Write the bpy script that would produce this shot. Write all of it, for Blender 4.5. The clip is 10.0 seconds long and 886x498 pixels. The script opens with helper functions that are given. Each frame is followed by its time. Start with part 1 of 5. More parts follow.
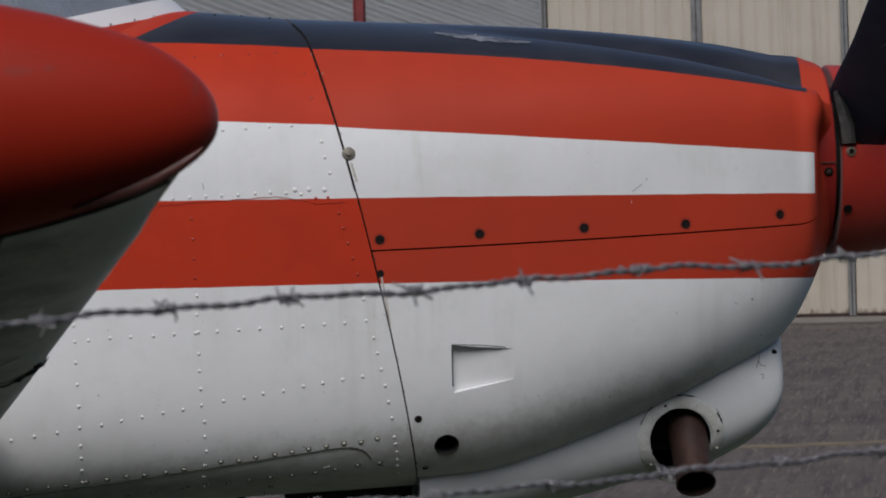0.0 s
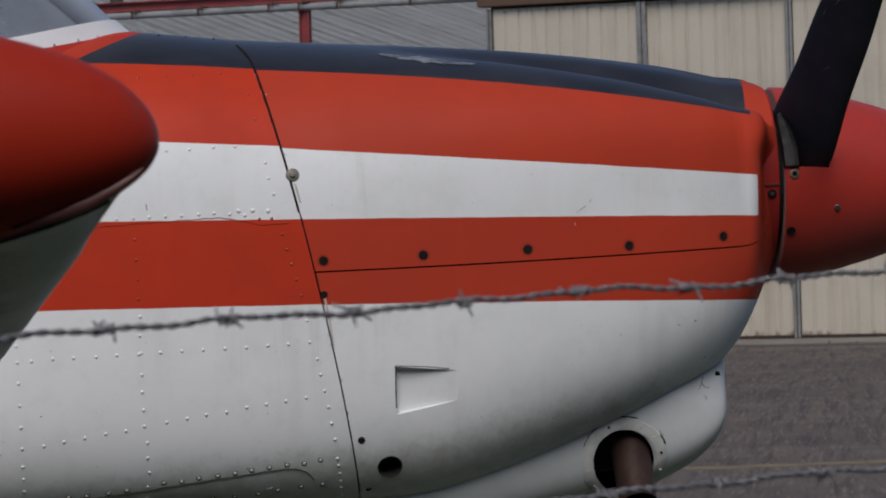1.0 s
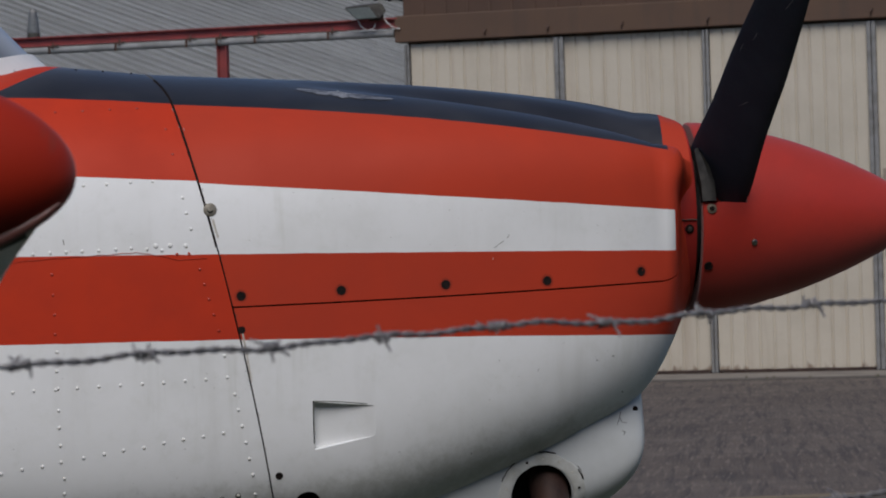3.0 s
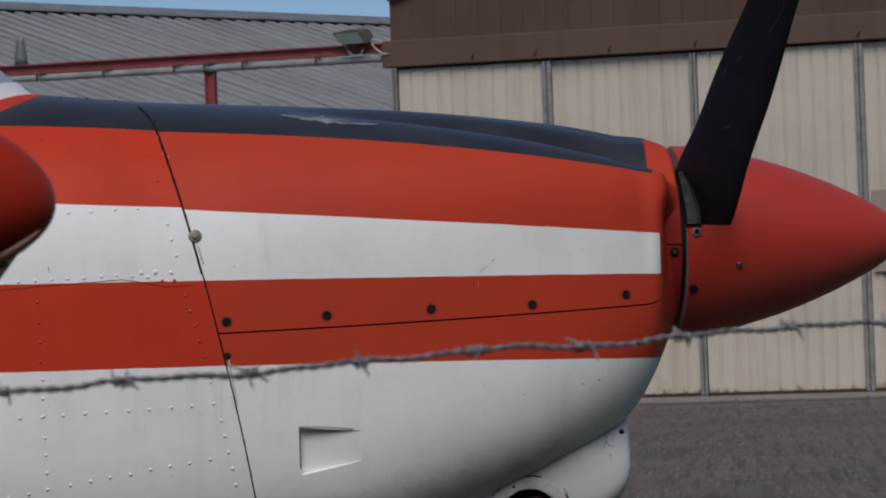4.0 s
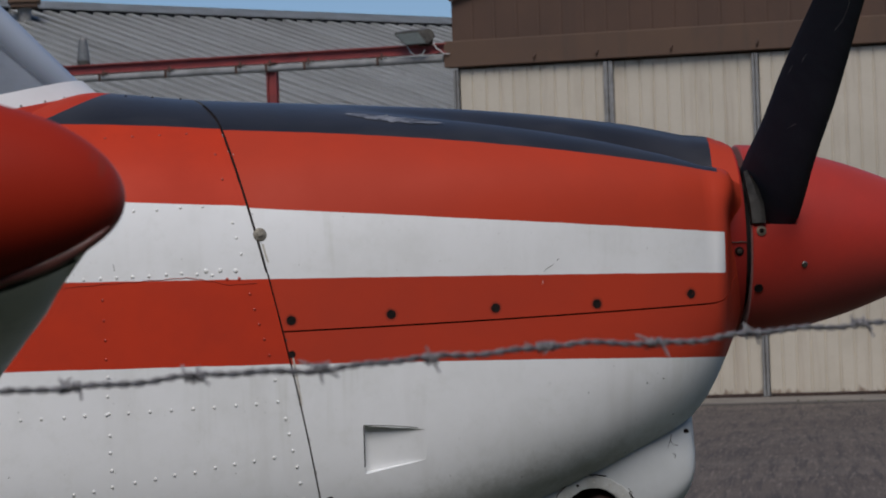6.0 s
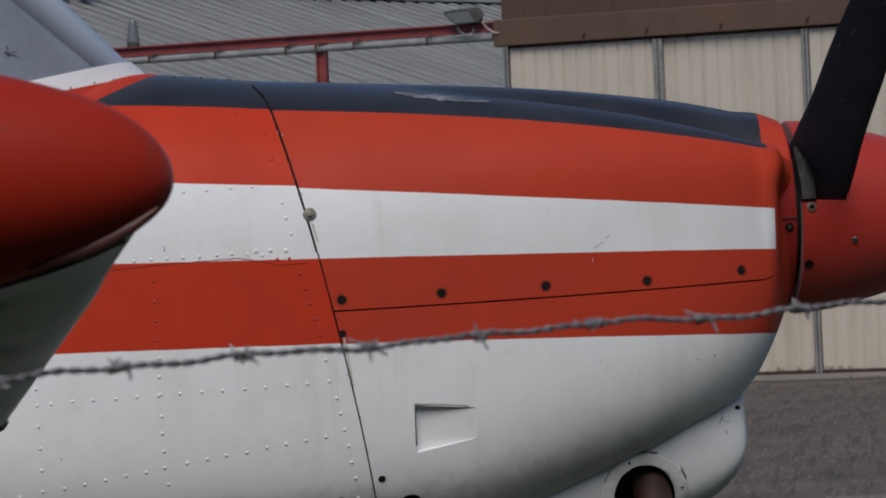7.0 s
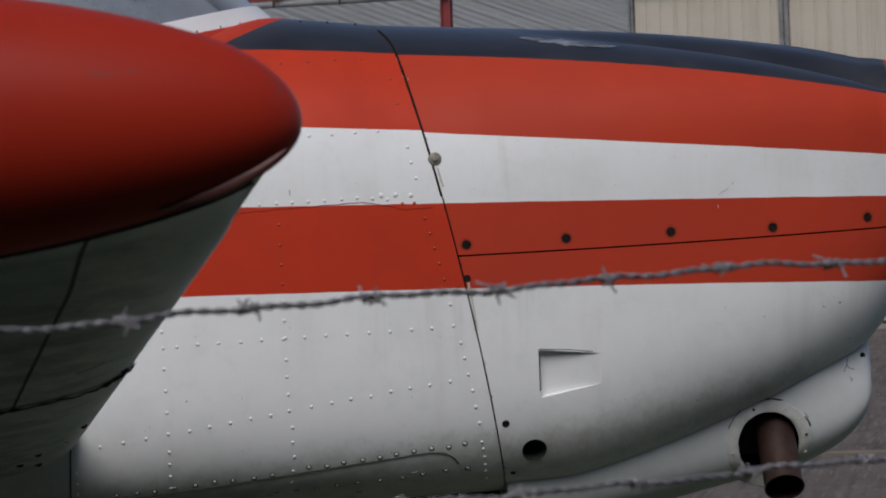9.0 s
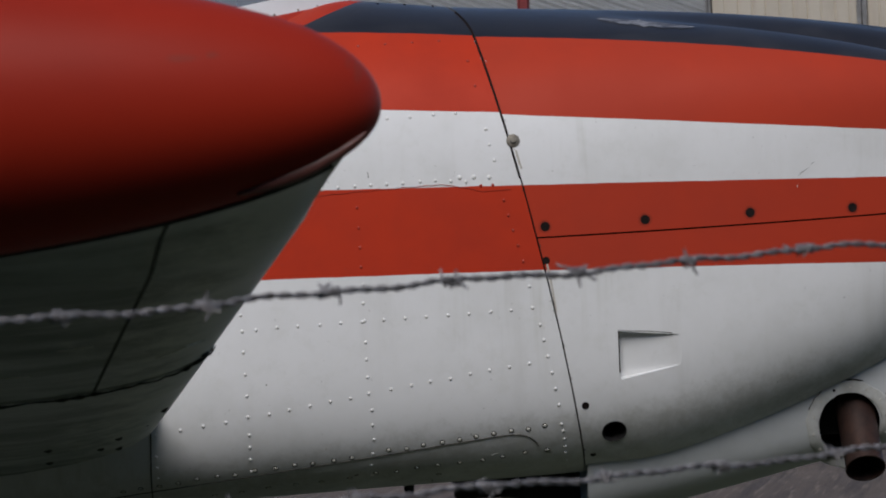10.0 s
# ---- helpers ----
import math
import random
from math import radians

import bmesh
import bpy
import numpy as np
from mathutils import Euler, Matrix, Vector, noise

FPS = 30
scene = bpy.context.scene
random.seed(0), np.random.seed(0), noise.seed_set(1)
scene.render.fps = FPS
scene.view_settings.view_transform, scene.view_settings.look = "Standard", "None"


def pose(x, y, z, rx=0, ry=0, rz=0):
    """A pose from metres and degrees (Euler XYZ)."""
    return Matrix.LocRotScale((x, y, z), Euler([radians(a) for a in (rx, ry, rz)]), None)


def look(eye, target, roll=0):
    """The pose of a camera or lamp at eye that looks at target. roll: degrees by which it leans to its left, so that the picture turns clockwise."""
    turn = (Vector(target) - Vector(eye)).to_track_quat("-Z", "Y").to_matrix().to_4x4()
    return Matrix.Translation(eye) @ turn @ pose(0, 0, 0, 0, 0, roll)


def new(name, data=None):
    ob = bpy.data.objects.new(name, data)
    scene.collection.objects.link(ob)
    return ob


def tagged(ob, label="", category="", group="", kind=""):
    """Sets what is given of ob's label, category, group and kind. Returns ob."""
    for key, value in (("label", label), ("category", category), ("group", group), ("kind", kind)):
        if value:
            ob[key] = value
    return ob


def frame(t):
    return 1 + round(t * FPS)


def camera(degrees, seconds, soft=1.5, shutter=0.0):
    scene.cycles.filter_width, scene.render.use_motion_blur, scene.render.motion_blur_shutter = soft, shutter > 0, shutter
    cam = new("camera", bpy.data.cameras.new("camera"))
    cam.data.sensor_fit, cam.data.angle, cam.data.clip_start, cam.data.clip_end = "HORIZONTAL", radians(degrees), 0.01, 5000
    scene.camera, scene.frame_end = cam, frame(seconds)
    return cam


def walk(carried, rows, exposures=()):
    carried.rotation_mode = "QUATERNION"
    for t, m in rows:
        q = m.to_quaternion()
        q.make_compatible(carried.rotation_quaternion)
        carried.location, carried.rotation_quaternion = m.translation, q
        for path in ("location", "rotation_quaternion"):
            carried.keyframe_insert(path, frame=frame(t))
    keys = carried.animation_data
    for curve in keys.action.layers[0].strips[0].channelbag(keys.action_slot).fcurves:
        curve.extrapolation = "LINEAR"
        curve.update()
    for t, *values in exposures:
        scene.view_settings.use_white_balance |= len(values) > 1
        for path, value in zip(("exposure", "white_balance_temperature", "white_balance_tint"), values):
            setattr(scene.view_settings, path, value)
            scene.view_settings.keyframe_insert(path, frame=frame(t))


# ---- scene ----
cam = camera(14.89, 10.0, soft=1.9)
cam.data.dof.use_dof, cam.data.dof.focus_distance, cam.data.dof.aperture_fstop = True, 8.5, 26.0
PATH = [
    (0, pose(-0.0114, 0.0018, 1.4515, 89.429, 1.847, -3.434)),
    (0.5, pose(-0.0076, 0.0012, 1.4502, 89.627, 1.838, -3.826)),
    (1, pose(-0.0065, 0.0024, 1.4510, 89.764, 1.742, -4.344)),
    (1.5, pose(-0.0064, 0.0058, 1.4507, 89.847, 1.685, -4.815)),
    (2, pose(-0.0071, 0.0083, 1.4514, 89.950, 1.748, -5.226)),
    (2.5, pose(-0.0090, 0.0096, 1.4510, 90.059, 1.562, -5.522)),
    (2.7, pose(-0.0085, 0.0090, 1.4509, 90.154, 1.610, -5.615)),
    (3.8, pose(0.0018, -0.0014, 1.4508, 90.676, 2.092, -5.914)),
    (4, pose(0.0023, -0.0020, 1.4507, 90.727, 2.143, -5.902)),
    (4.5, pose(0.0000, -0.0000, 1.4500, 90.871, 2.200, -5.767)),
    (5, pose(-0.0026, 0.0024, 1.4491, 90.912, 2.210, -5.548)),
    (5.5, pose(-0.0054, 0.0018, 1.4484, 90.873, 2.049, -5.234)),
    (6.8, pose(-0.0029, 0.0003, 1.4463, 90.524, 2.390, -4.198)),
    (7, pose(-0.0025, -0.0005, 1.4462, 90.453, 2.493, -4.004)),
    (7.5, pose(-0.0011, -0.0039, 1.4460, 90.308, 2.688, -3.477)),
    (8, pose(0.0015, -0.0059, 1.4450, 90.129, 2.669, -2.939)),
    (8.5, pose(-0.0016, -0.0079, 1.4446, 89.921, 2.427, -2.468)),
    (9, pose(-0.0069, -0.0003, 1.4439, 89.628, 2.185, -1.931)),
    (9.5, pose(-0.0101, 0.0046, 1.4448, 89.447, 2.345, -1.308)),
    (10, pose(-0.0091, 0.0058, 1.4449, 89.371, 2.490, -0.623)),
]
walk(cam, PATH, [(0.0, -0.19), (10.0, -0.19)])

# ---- light: a pale, high overcast sky ----
SUN_ELEVATION, SUN_ROTATION = radians(50), radians(188)
world = bpy.data.worlds.new("overcast_sky")
scene.world = world
world.use_nodes = True
sky = world.node_tree.nodes.new("ShaderNodeTexSky")
sky.sky_type, sky.sun_disc = "NISHITA", False
sky.sun_elevation, sky.sun_rotation = SUN_ELEVATION, SUN_ROTATION
sky.air_density, sky.dust_density, sky.ozone_density = 0.65, 0.45, 4.5
world.node_tree.links.new(sky.outputs[0], world.node_tree.nodes["Background"].inputs[0])
world.node_tree.nodes["Background"].inputs[1].default_value = 0.086
sun = new("sun", bpy.data.lights.new("sun", "SUN"))
sun.data.energy, sun.data.angle, sun.data.color = 2.80, radians(38), (1.0, 0.955, 0.93)
sun.matrix_world = look((-1.4, -5.2, 15.2), (0.4, 7, 0.8))


# ---- material helpers ----
class Nodes:
    """A small wrapper round one material's node tree."""

    def __init__(self, name):
        self.mat = bpy.data.materials.new(name)
        self.mat.use_nodes = True
        self.tree = self.mat.node_tree
        self.bsdf = self.tree.nodes["Principled BSDF"]
        self.coord = self.tree.nodes.new("ShaderNodeTexCoord")

    def put(self, socket, value):
        if isinstance(value, bpy.types.NodeSocket):
            self.tree.links.new(value, socket)
        elif isinstance(value, tuple) and len(value) == 3 and socket.type == "RGBA":
            socket.default_value = (*value, 1)
        else:
            socket.default_value = value

    def math(self, op, a, b=0.0, c=0.0):
        n = self.tree.nodes.new("ShaderNodeMath")
        n.operation = op
        for s, v in zip(n.inputs, (a, b, c)):
            self.put(s, v)
        return n.outputs[0]

    def xyz(self, out="Object"):
        n = self.tree.nodes.new("ShaderNodeSeparateXYZ")
        self.put(n.inputs[0], self.coord.outputs[out])
        return n.outputs

    def scaled(self, s, out="Object", turn=0.0):
        """The coordinates turned about z by an angle, then scaled along the axes."""
        at = self.coord.outputs[out]
        if turn:
            n = self.tree.nodes.new("ShaderNodeMapping")
            self.put(n.inputs[0], at)
            n.inputs[2].default_value = (0, 0, turn)
            at = n.outputs[0]
        n = self.tree.nodes.new("ShaderNodeMapping")
        self.put(n.inputs[0], at)
        n.inputs[3].default_value = s
        return n.outputs[0]

    def noise(self, scale=5.0, detail=4.0, rough=0.55, stretch=(1, 1, 1), out="Object", turn=0.0):
        n = self.tree.nodes.new("ShaderNodeTexNoise")
        self.put(n.inputs["Vector"], self.scaled(stretch, out, turn))
        n.inputs["Scale"].default_value = scale
        n.inputs["Detail"].default_value = detail
        n.inputs["Roughness"].default_value = rough
        return n.outputs[0]

    def ramp(self, fac, a, b, lo=0.0, hi=1.0):
        n = self.tree.nodes.new("ShaderNodeMapRange")
        n.interpolation_type = "SMOOTHSTEP"
        for s, v in zip(n.inputs, (fac, a, b, lo, hi)):
            self.put(s, v)
        return n.outputs[0]

    def mix(self, fac, a, b, blend="MIX"):
        n = self.tree.nodes.new("ShaderNodeMix")
        n.data_type, n.blend_type = "RGBA", blend
        self.put(n.inputs[0], fac)
        self.put(n.inputs[6], a)
        self.put(n.inputs[7], b)
        return n.outputs[2]

    def bump(self, height, distance=0.001, strength=0.5):
        n = self.tree.nodes.new("ShaderNodeBump")
        n.inputs["Strength"].default_value = strength
        n.inputs["Distance"].default_value = distance
        self.put(n.inputs["Height"], height)
        self.put(self.bsdf.inputs["Normal"], n.outputs[0])

    def set(self, **kw):
        for k, v in kw.items():
            self.put(self.bsdf.inputs[k.replace("_", " ")], v)
        return self.mat


def surface(name, colour, dark, rough=0.5, metal=0.0, scale=6.0, grain=0.0005, stretch=(1, 1, 1), spread=0.12, coat=0.0, spec=0.5):
    """A plain worn surface: two scales of mottling between two colours, uneven gloss and fine relief."""
    n = Nodes(name)
    big = n.noise(scale, 5, 0.6, stretch)
    fine = n.noise(scale * 9, 3, 0.6, stretch)
    col = n.mix(n.ramp(big, 0.35, 0.72), colour, dark)
    col = n.mix(n.ramp(fine, 0.45, 0.75, 0, 0.4), col, dark)
    n.bump(fine, grain, 0.6)
    return n.set(Base_Color=col, Roughness=n.ramp(big, 0.3, 0.7, rough - spread / 2, rough + spread / 2), Metallic=metal, Coat_Weight=coat, Specular_IOR_Level=spec)


RED, RED_WORN = (0.51, 0.044, 0.018), (0.44, 0.040, 0.019)
WHITE, WHITE_WORN = (0.77, 0.78, 0.78), (0.70, 0.71, 0.70)
NAVY, NAVY_WORN = (0.020, 0.021, 0.026), (0.032, 0.033, 0.039)


def stripe_paint(name, dark, top, low, under, front, shade, grimy=(), lap=None):
    """Red, white and navy paint scheme; each boundary is z = a + b x + c x^2 along the body."""
    n = Nodes(name)
    x, y, z = n.xyz()
    wob = n.math("MULTIPLY", n.math("SUBTRACT", n.noise(14, 3), 0.5), 0.003)
    zz = n.math("ADD", z, wob)

    def above(c):
        line = n.math("ADD", c[0], n.math("MULTIPLY", x, n.math("ADD", c[1], n.math("MULTIPLY", x, c[2]))))
        return n.ramp(n.math("SUBTRACT", zz, line), -0.0008, 0.0008)

    mott = n.noise(5, 5, 0.62)
    fine = n.noise(70, 3, 0.6)
    streak = n.noise(9, 4, 0.6, (1.0, 0.2, 0.16))
    red = n.mix(n.ramp(mott, 0.35, 0.7), RED, RED_WORN)
    red = n.mix(shade, red, (0.40, 0.055, 0.030))
    white = n.mix(n.ramp(mott, 0.4, 0.75), WHITE, WHITE_WORN)
    white = n.mix(n.ramp(streak, 0.52, 0.78, 0, 0.26), white, (0.46, 0.45, 0.41))
    runs = n.math("MULTIPLY", n.ramp(n.noise(38, 3, 0.6, (1.0, 0.3, 0.07)), 0.5, 0.7), n.ramp(n.noise(2.6, 3, 0.5), 0.50, 0.72, 0, 0.26))
    white = n.mix(runs, white, (0.40, 0.40, 0.32))
    white = n.mix(n.ramp(n.noise(17, 5, 0.75), 0.50, 0.72, 0, 0.15), white, (0.50, 0.51, 0.45))
    if lap:
        d = n.math("ABSOLUTE", n.math("SUBTRACT", z, n.math("MULTIPLY_ADD", x, lap[1], lap[0])))
        d = n.math("ADD", d, n.math("MULTIPLY", n.math("SUBTRACT", n.noise(26, 5, 0.75), 0.5), 0.16))
        white = n.mix(n.ramp(d, -0.03, 0.08, 0.46, 0.0), white, (0.20, 0.20, 0.145))
    navy = n.mix(n.ramp(mott, 0.4, 0.7), NAVY, NAVY_WORN)
    band = n.math("MULTIPLY", n.math("SUBTRACT", 1.0, above(top)), above(low))
    band = n.math("MULTIPLY", band, n.math("LESS_THAN", x, front))
    col = n.mix(band, red, white)
    col = n.mix(above(under), white, col)
    nose = n.math("MULTIPLY", above(dark), n.math("LESS_THAN", x, n.math("MULTIPLY_ADD", n.math("ABSOLUTE", y), -0.095, 1.188)))
    nose = n.math("MULTIPLY", nose, n.math("GREATER_THAN", x, n.math("MULTIPLY_ADD", n.math("SUBTRACT", z, 1.822), 2.1, -0.225)))
    col = n.mix(nose, col, navy)
    for cx, cz, r in grimy:
        dx, dz = n.math("SUBTRACT", x, cx), n.math("SUBTRACT", z, cz)
        d = n.math("SQRT", n.math("ADD", n.math("MULTIPLY", dx, dx), n.math("MULTIPLY", dz, dz)))
        d = n.math("ADD", d, n.math("MULTIPLY", n.math("SUBTRACT", fine, 0.5), r * 0.9))
        col = n.mix(n.ramp(d, r * 0.75, r * 1.55, 0.55, 0.0), col, (0.035, 0.022, 0.018))
    speck = n.noise(160, 2, 0.5)
    col = n.mix(n.ramp(speck, 0.755, 0.78, 0, 0.5), col, (0.10, 0.09, 0.07))
    n.bump(n.math("ADD", n.math("MULTIPLY", n.noise(3.5, 2), 3.0), n.math("MULTIPLY", fine, 0.1)), 0.004, 0.25)
    rough = n.math("SUBTRACT", n.ramp(mott, 0.3, 0.75, 0.42, 0.58), n.math("MULTIPLY", nose, 0.10))
    return n.set(Base_Color=col, Roughness=rough, Specular_IOR_Level=n.math("MULTIPLY_ADD", nose, 0.22, 0.08), Coat_Weight=n.math("MULTIPLY", nose, 0.22), Coat_Roughness=0.24, Sheen_Weight=n.math("MULTIPLY", nose, 0.30), Sheen_Roughness=0.28)


def wing_paint():
    """Grey-green wing skin: blotchy grime, chordwise scrapes, leading edge chipped and painted as lit."""
    n = Nodes("grimy_wing_paint")
    blot = n.noise(3.5, 6, 0.65, (0.6, 1.2, 1))
    smear = n.noise(7, 5, 0.65, (0.6, 1.1, 1))
    scrape = n.noise(22, 3, 0.6, (0.12, 2.2, 1))
    fine = n.noise(60, 3, 0.6)
    col = n.mix(n.ramp(blot, 0.36, 0.66), (0.46, 0.485, 0.45), (0.22, 0.24, 0.21))
    col = n.mix(n.ramp(smear, 0.48, 0.70, 0, 0.65), col, (0.12, 0.13, 0.11))
    col = n.mix(n.ramp(scrape, 0.62, 0.74, 0, 0.7), col, (0.72, 0.72, 0.66))
    col = n.mix(n.ramp(fine, 0.60, 0.75, 0, 0.4), col, (0.10, 0.10, 0.09))
    x, y, z = n.xyz()
    edge = n.math("SUBTRACT", n.math("MULTIPLY_ADD", y, -0.1244, -0.577), x)
    worn = n.math("ADD", edge, n.math("MULTIPLY", n.math("SUBTRACT", n.noise(15, 5, 0.72, (1.0, 0.40, 1)), 0.5), 0.45))
    # pale edge mix is chipped paint plus painted light on the leading edge
    col = n.mix(n.ramp(worn, 0.02, 0.22, 0.9, 0.0), col, (0.78, 0.78, 0.72))
    n.bump(n.math("ADD", n.math("MULTIPLY", n.noise(4, 2), 4.0), n.math("MULTIPLY", fine, 0.2)), 0.004, 0.3)
    return n.set(Base_Color=col, Roughness=n.ramp(blot, 0.3, 0.7, 0.28, 0.46), Specular_IOR_Level=0.35)


def peeled_paint():
    """Navy paint flaked to grey primer, with dark specks left."""
    n = Nodes("peeled_navy_paint")
    patch, speck = n.noise(26, 4, 0.6, (0.6, 1, 1.6)), n.noise(150, 3, 0.7, (0.6, 1, 1))
    col = n.mix(n.ramp(patch, 0.36, 0.58), (0.055, 0.062, 0.082), (0.25, 0.26, 0.285))
    col = n.mix(n.ramp(speck, 0.50, 0.62, 0, 0.75), col, (0.040, 0.045, 0.060))
    n.bump(n.math("ADD", patch, speck), 0.0012, 0.5)
    return n.set(Base_Color=col, Roughness=0.5, Specular_IOR_Level=0.35)


def tank_paint():
    """Polished red tank paint with a few grey scuffs."""
    n = Nodes("tank_red_paint")
    x, y, z = n.xyz()
    mott = n.noise(6, 5, 0.6, (0.4, 1, 1))
    fine = n.noise(50, 3, 0.6)
    col = n.mix(n.ramp(mott, 0.35, 0.7), (0.41, 0.0275, 0.0115), (0.36, 0.0240, 0.0105))
    for cx, cz, rx, rz, much in ((-0.197, 1.588, 0.016, 0.004, 0.28), (-0.172, 1.590, 0.007, 0.003, 0.28), (-0.047, 1.571, 0.004, 0.012, 0.3), (-0.055, 1.580, 0.003, 0.008, 0.25)):
        dx = n.math("DIVIDE", n.math("SUBTRACT", x, cx), rx)
        dz = n.math("DIVIDE", n.math("SUBTRACT", z, cz), rz)
        d = n.math("ADD", n.math("MULTIPLY", dx, dx), n.math("MULTIPLY", dz, dz))
        d = n.math("ADD", d, n.math("MULTIPLY", n.math("SUBTRACT", fine, 0.5), 3.0))
        col = n.mix(n.ramp(d, -0.6, 1.4, much, 0.0), col, (0.14, 0.075, 0.060))
    n.bump(n.math("ADD", n.noise(5, 2), n.math("MULTIPLY", fine, 0.05)), 0.002, 0.2)
    return n.set(Base_Color=col, Roughness=0.5, Specular_IOR_Level=0.16, Sheen_Weight=0.22, Sheen_Roughness=0.3)


M = {}
M["hull"] = stripe_paint("hull_paint", (1.8070, -0.0612, -0.0443), (1.6485, -0.0640, 0.0), (1.4945, -0.0160, 0.0), (1.3235, -0.0080, 0.0), 1.15, 0.0, (), (0.955, 0.118))
FASTENERS = ((0.264, 1.407), (0.463, 1.412), (0.674, 1.417), (0.883, 1.418), (1.084, 1.431))
M["cowl"] = stripe_paint("cowl_paint", (1.8001, -0.0294, -0.0636), (1.6474, -0.0788, -0.0004), (1.4944, -0.0162, -0.0023), (1.3223, -0.0047, -0.0134), 1.164, 0.45, [(x, z, 0.0100) for x, z in FASTENERS] + [(0.263, 1.340, 0.006), (0.330, 1.048, 0.006)], (0.905, 0.20))
M["red"] = surface("red_paint", RED, RED_WORN, 0.36, 0, 5, 0.0002, spec=0.45)
M["tank"] = tank_paint()
M["spinner"] = surface("spinner_red_paint", (0.44, 0.030, 0.018), (0.37, 0.027, 0.017), 0.5, 0, 5, 0.0002, coat=0.10, spec=0.28)
M["spinner"].node_tree.nodes["Principled BSDF"].inputs["Coat Roughness"].default_value = 0.28
M["spinner"].node_tree.nodes["Principled BSDF"].inputs["Sheen Weight"].default_value = 0.15
M["white"] = surface("white_paint", WHITE, WHITE_WORN, 0.40, 0, 6, 0.0002)
# the body's white, darkened here for the shade under the cowling
M["chin"] = surface("chin_shaded_white", (0.58, 0.60, 0.605), (0.50, 0.52, 0.52), 0.38, 0, 5, 0.0002)
M["wing"] = wing_paint()
M["blade"] = surface("matt_black_paint", (0.046, 0.055, 0.074), (0.056, 0.066, 0.086), 0.8, 0, 12, 0.0002, spec=0.05)
M["black"] = surface("black_rubber", (0.008, 0.008, 0.009), (0.014, 0.014, 0.014), 0.85, 0, 20, 0.0004)
M["dark"] = surface("dark_interior", (0.012, 0.012, 0.012), (0.02, 0.018, 0.016), 0.9, 0, 8, 0.0005)
M["steel"] = surface("screw_steel", (0.33, 0.31, 0.28), (0.16, 0.14, 0.12), 0.4, 1.0, 120, 0.0002)
M["washer"] = surface("brass_washer", (0.22, 0.205, 0.17), (0.14, 0.125, 0.10), 0.5, 0.4, 90, 0.0002)
M["brass"] = surface("tarnished_brass", (0.20, 0.155, 0.11), (0.12, 0.09, 0.065), 0.6, 0.2, 90, 0.0002)
M["grime"] = surface("dark_fastener", (0.018, 0.012, 0.011), (0.009, 0.007, 0.006), 0.8, 0.0, 90, 0.0002, spec=0.12)
M["exhaust"] = surface("burnt_steel", (0.070, 0.036, 0.027), (0.016, 0.012, 0.012), 0.55, 0.5, 11, 0.0006, (1, 1, 0.25))
M["wire"] = surface("galvanised_wire", (0.42, 0.41, 0.42), (0.22, 0.21, 0.215), 0.55, 0.45, 160, 0.0003)
M["rivet"] = surface("painted_rivet", (0.79, 0.79, 0.77), (0.62, 0.62, 0.60), 0.35, 0, 90, 0.0001)
M["rivet_red"] = surface("red_rivet", (0.42, 0.042, 0.022), (0.30, 0.035, 0.02), 0.35, 0, 90, 0.0001)
M["seal"] = surface("dark_sealant", (0.075, 0.072, 0.06), (0.03, 0.03, 0.026), 0.7, 0, 60, 0.0003)
M["scuff"] = surface("bare_scuffed_metal", (0.36, 0.37, 0.38), (0.05, 0.052, 0.06), 0.45, 0.2, 34, 0.0005)
M["collar"] = surface("grimy_collar_paint", (0.56, 0.57, 0.55), (0.42, 0.42, 0.39), 0.5, 0, 25, 0.0006)
M["peeled"] = peeled_paint()
M["run"] = surface("dirty_run", (0.46, 0.43, 0.37), (0.56, 0.53, 0.48), 0.6, 0, 80)
M["cover"] = surface("grey_cover_cloth", (0.34, 0.35, 0.35), (0.22, 0.225, 0.22), 0.9, 0, 5, 0.002)
M["knob"] = surface("grey_plastic", (0.13, 0.14, 0.16), (0.09, 0.10, 0.11), 0.6)
M["rivet_dirty"] = surface("oily_rivet", (0.62, 0.61, 0.56), (0.36, 0.35, 0.30), 0.4, 0.0, 120, 0.0001)


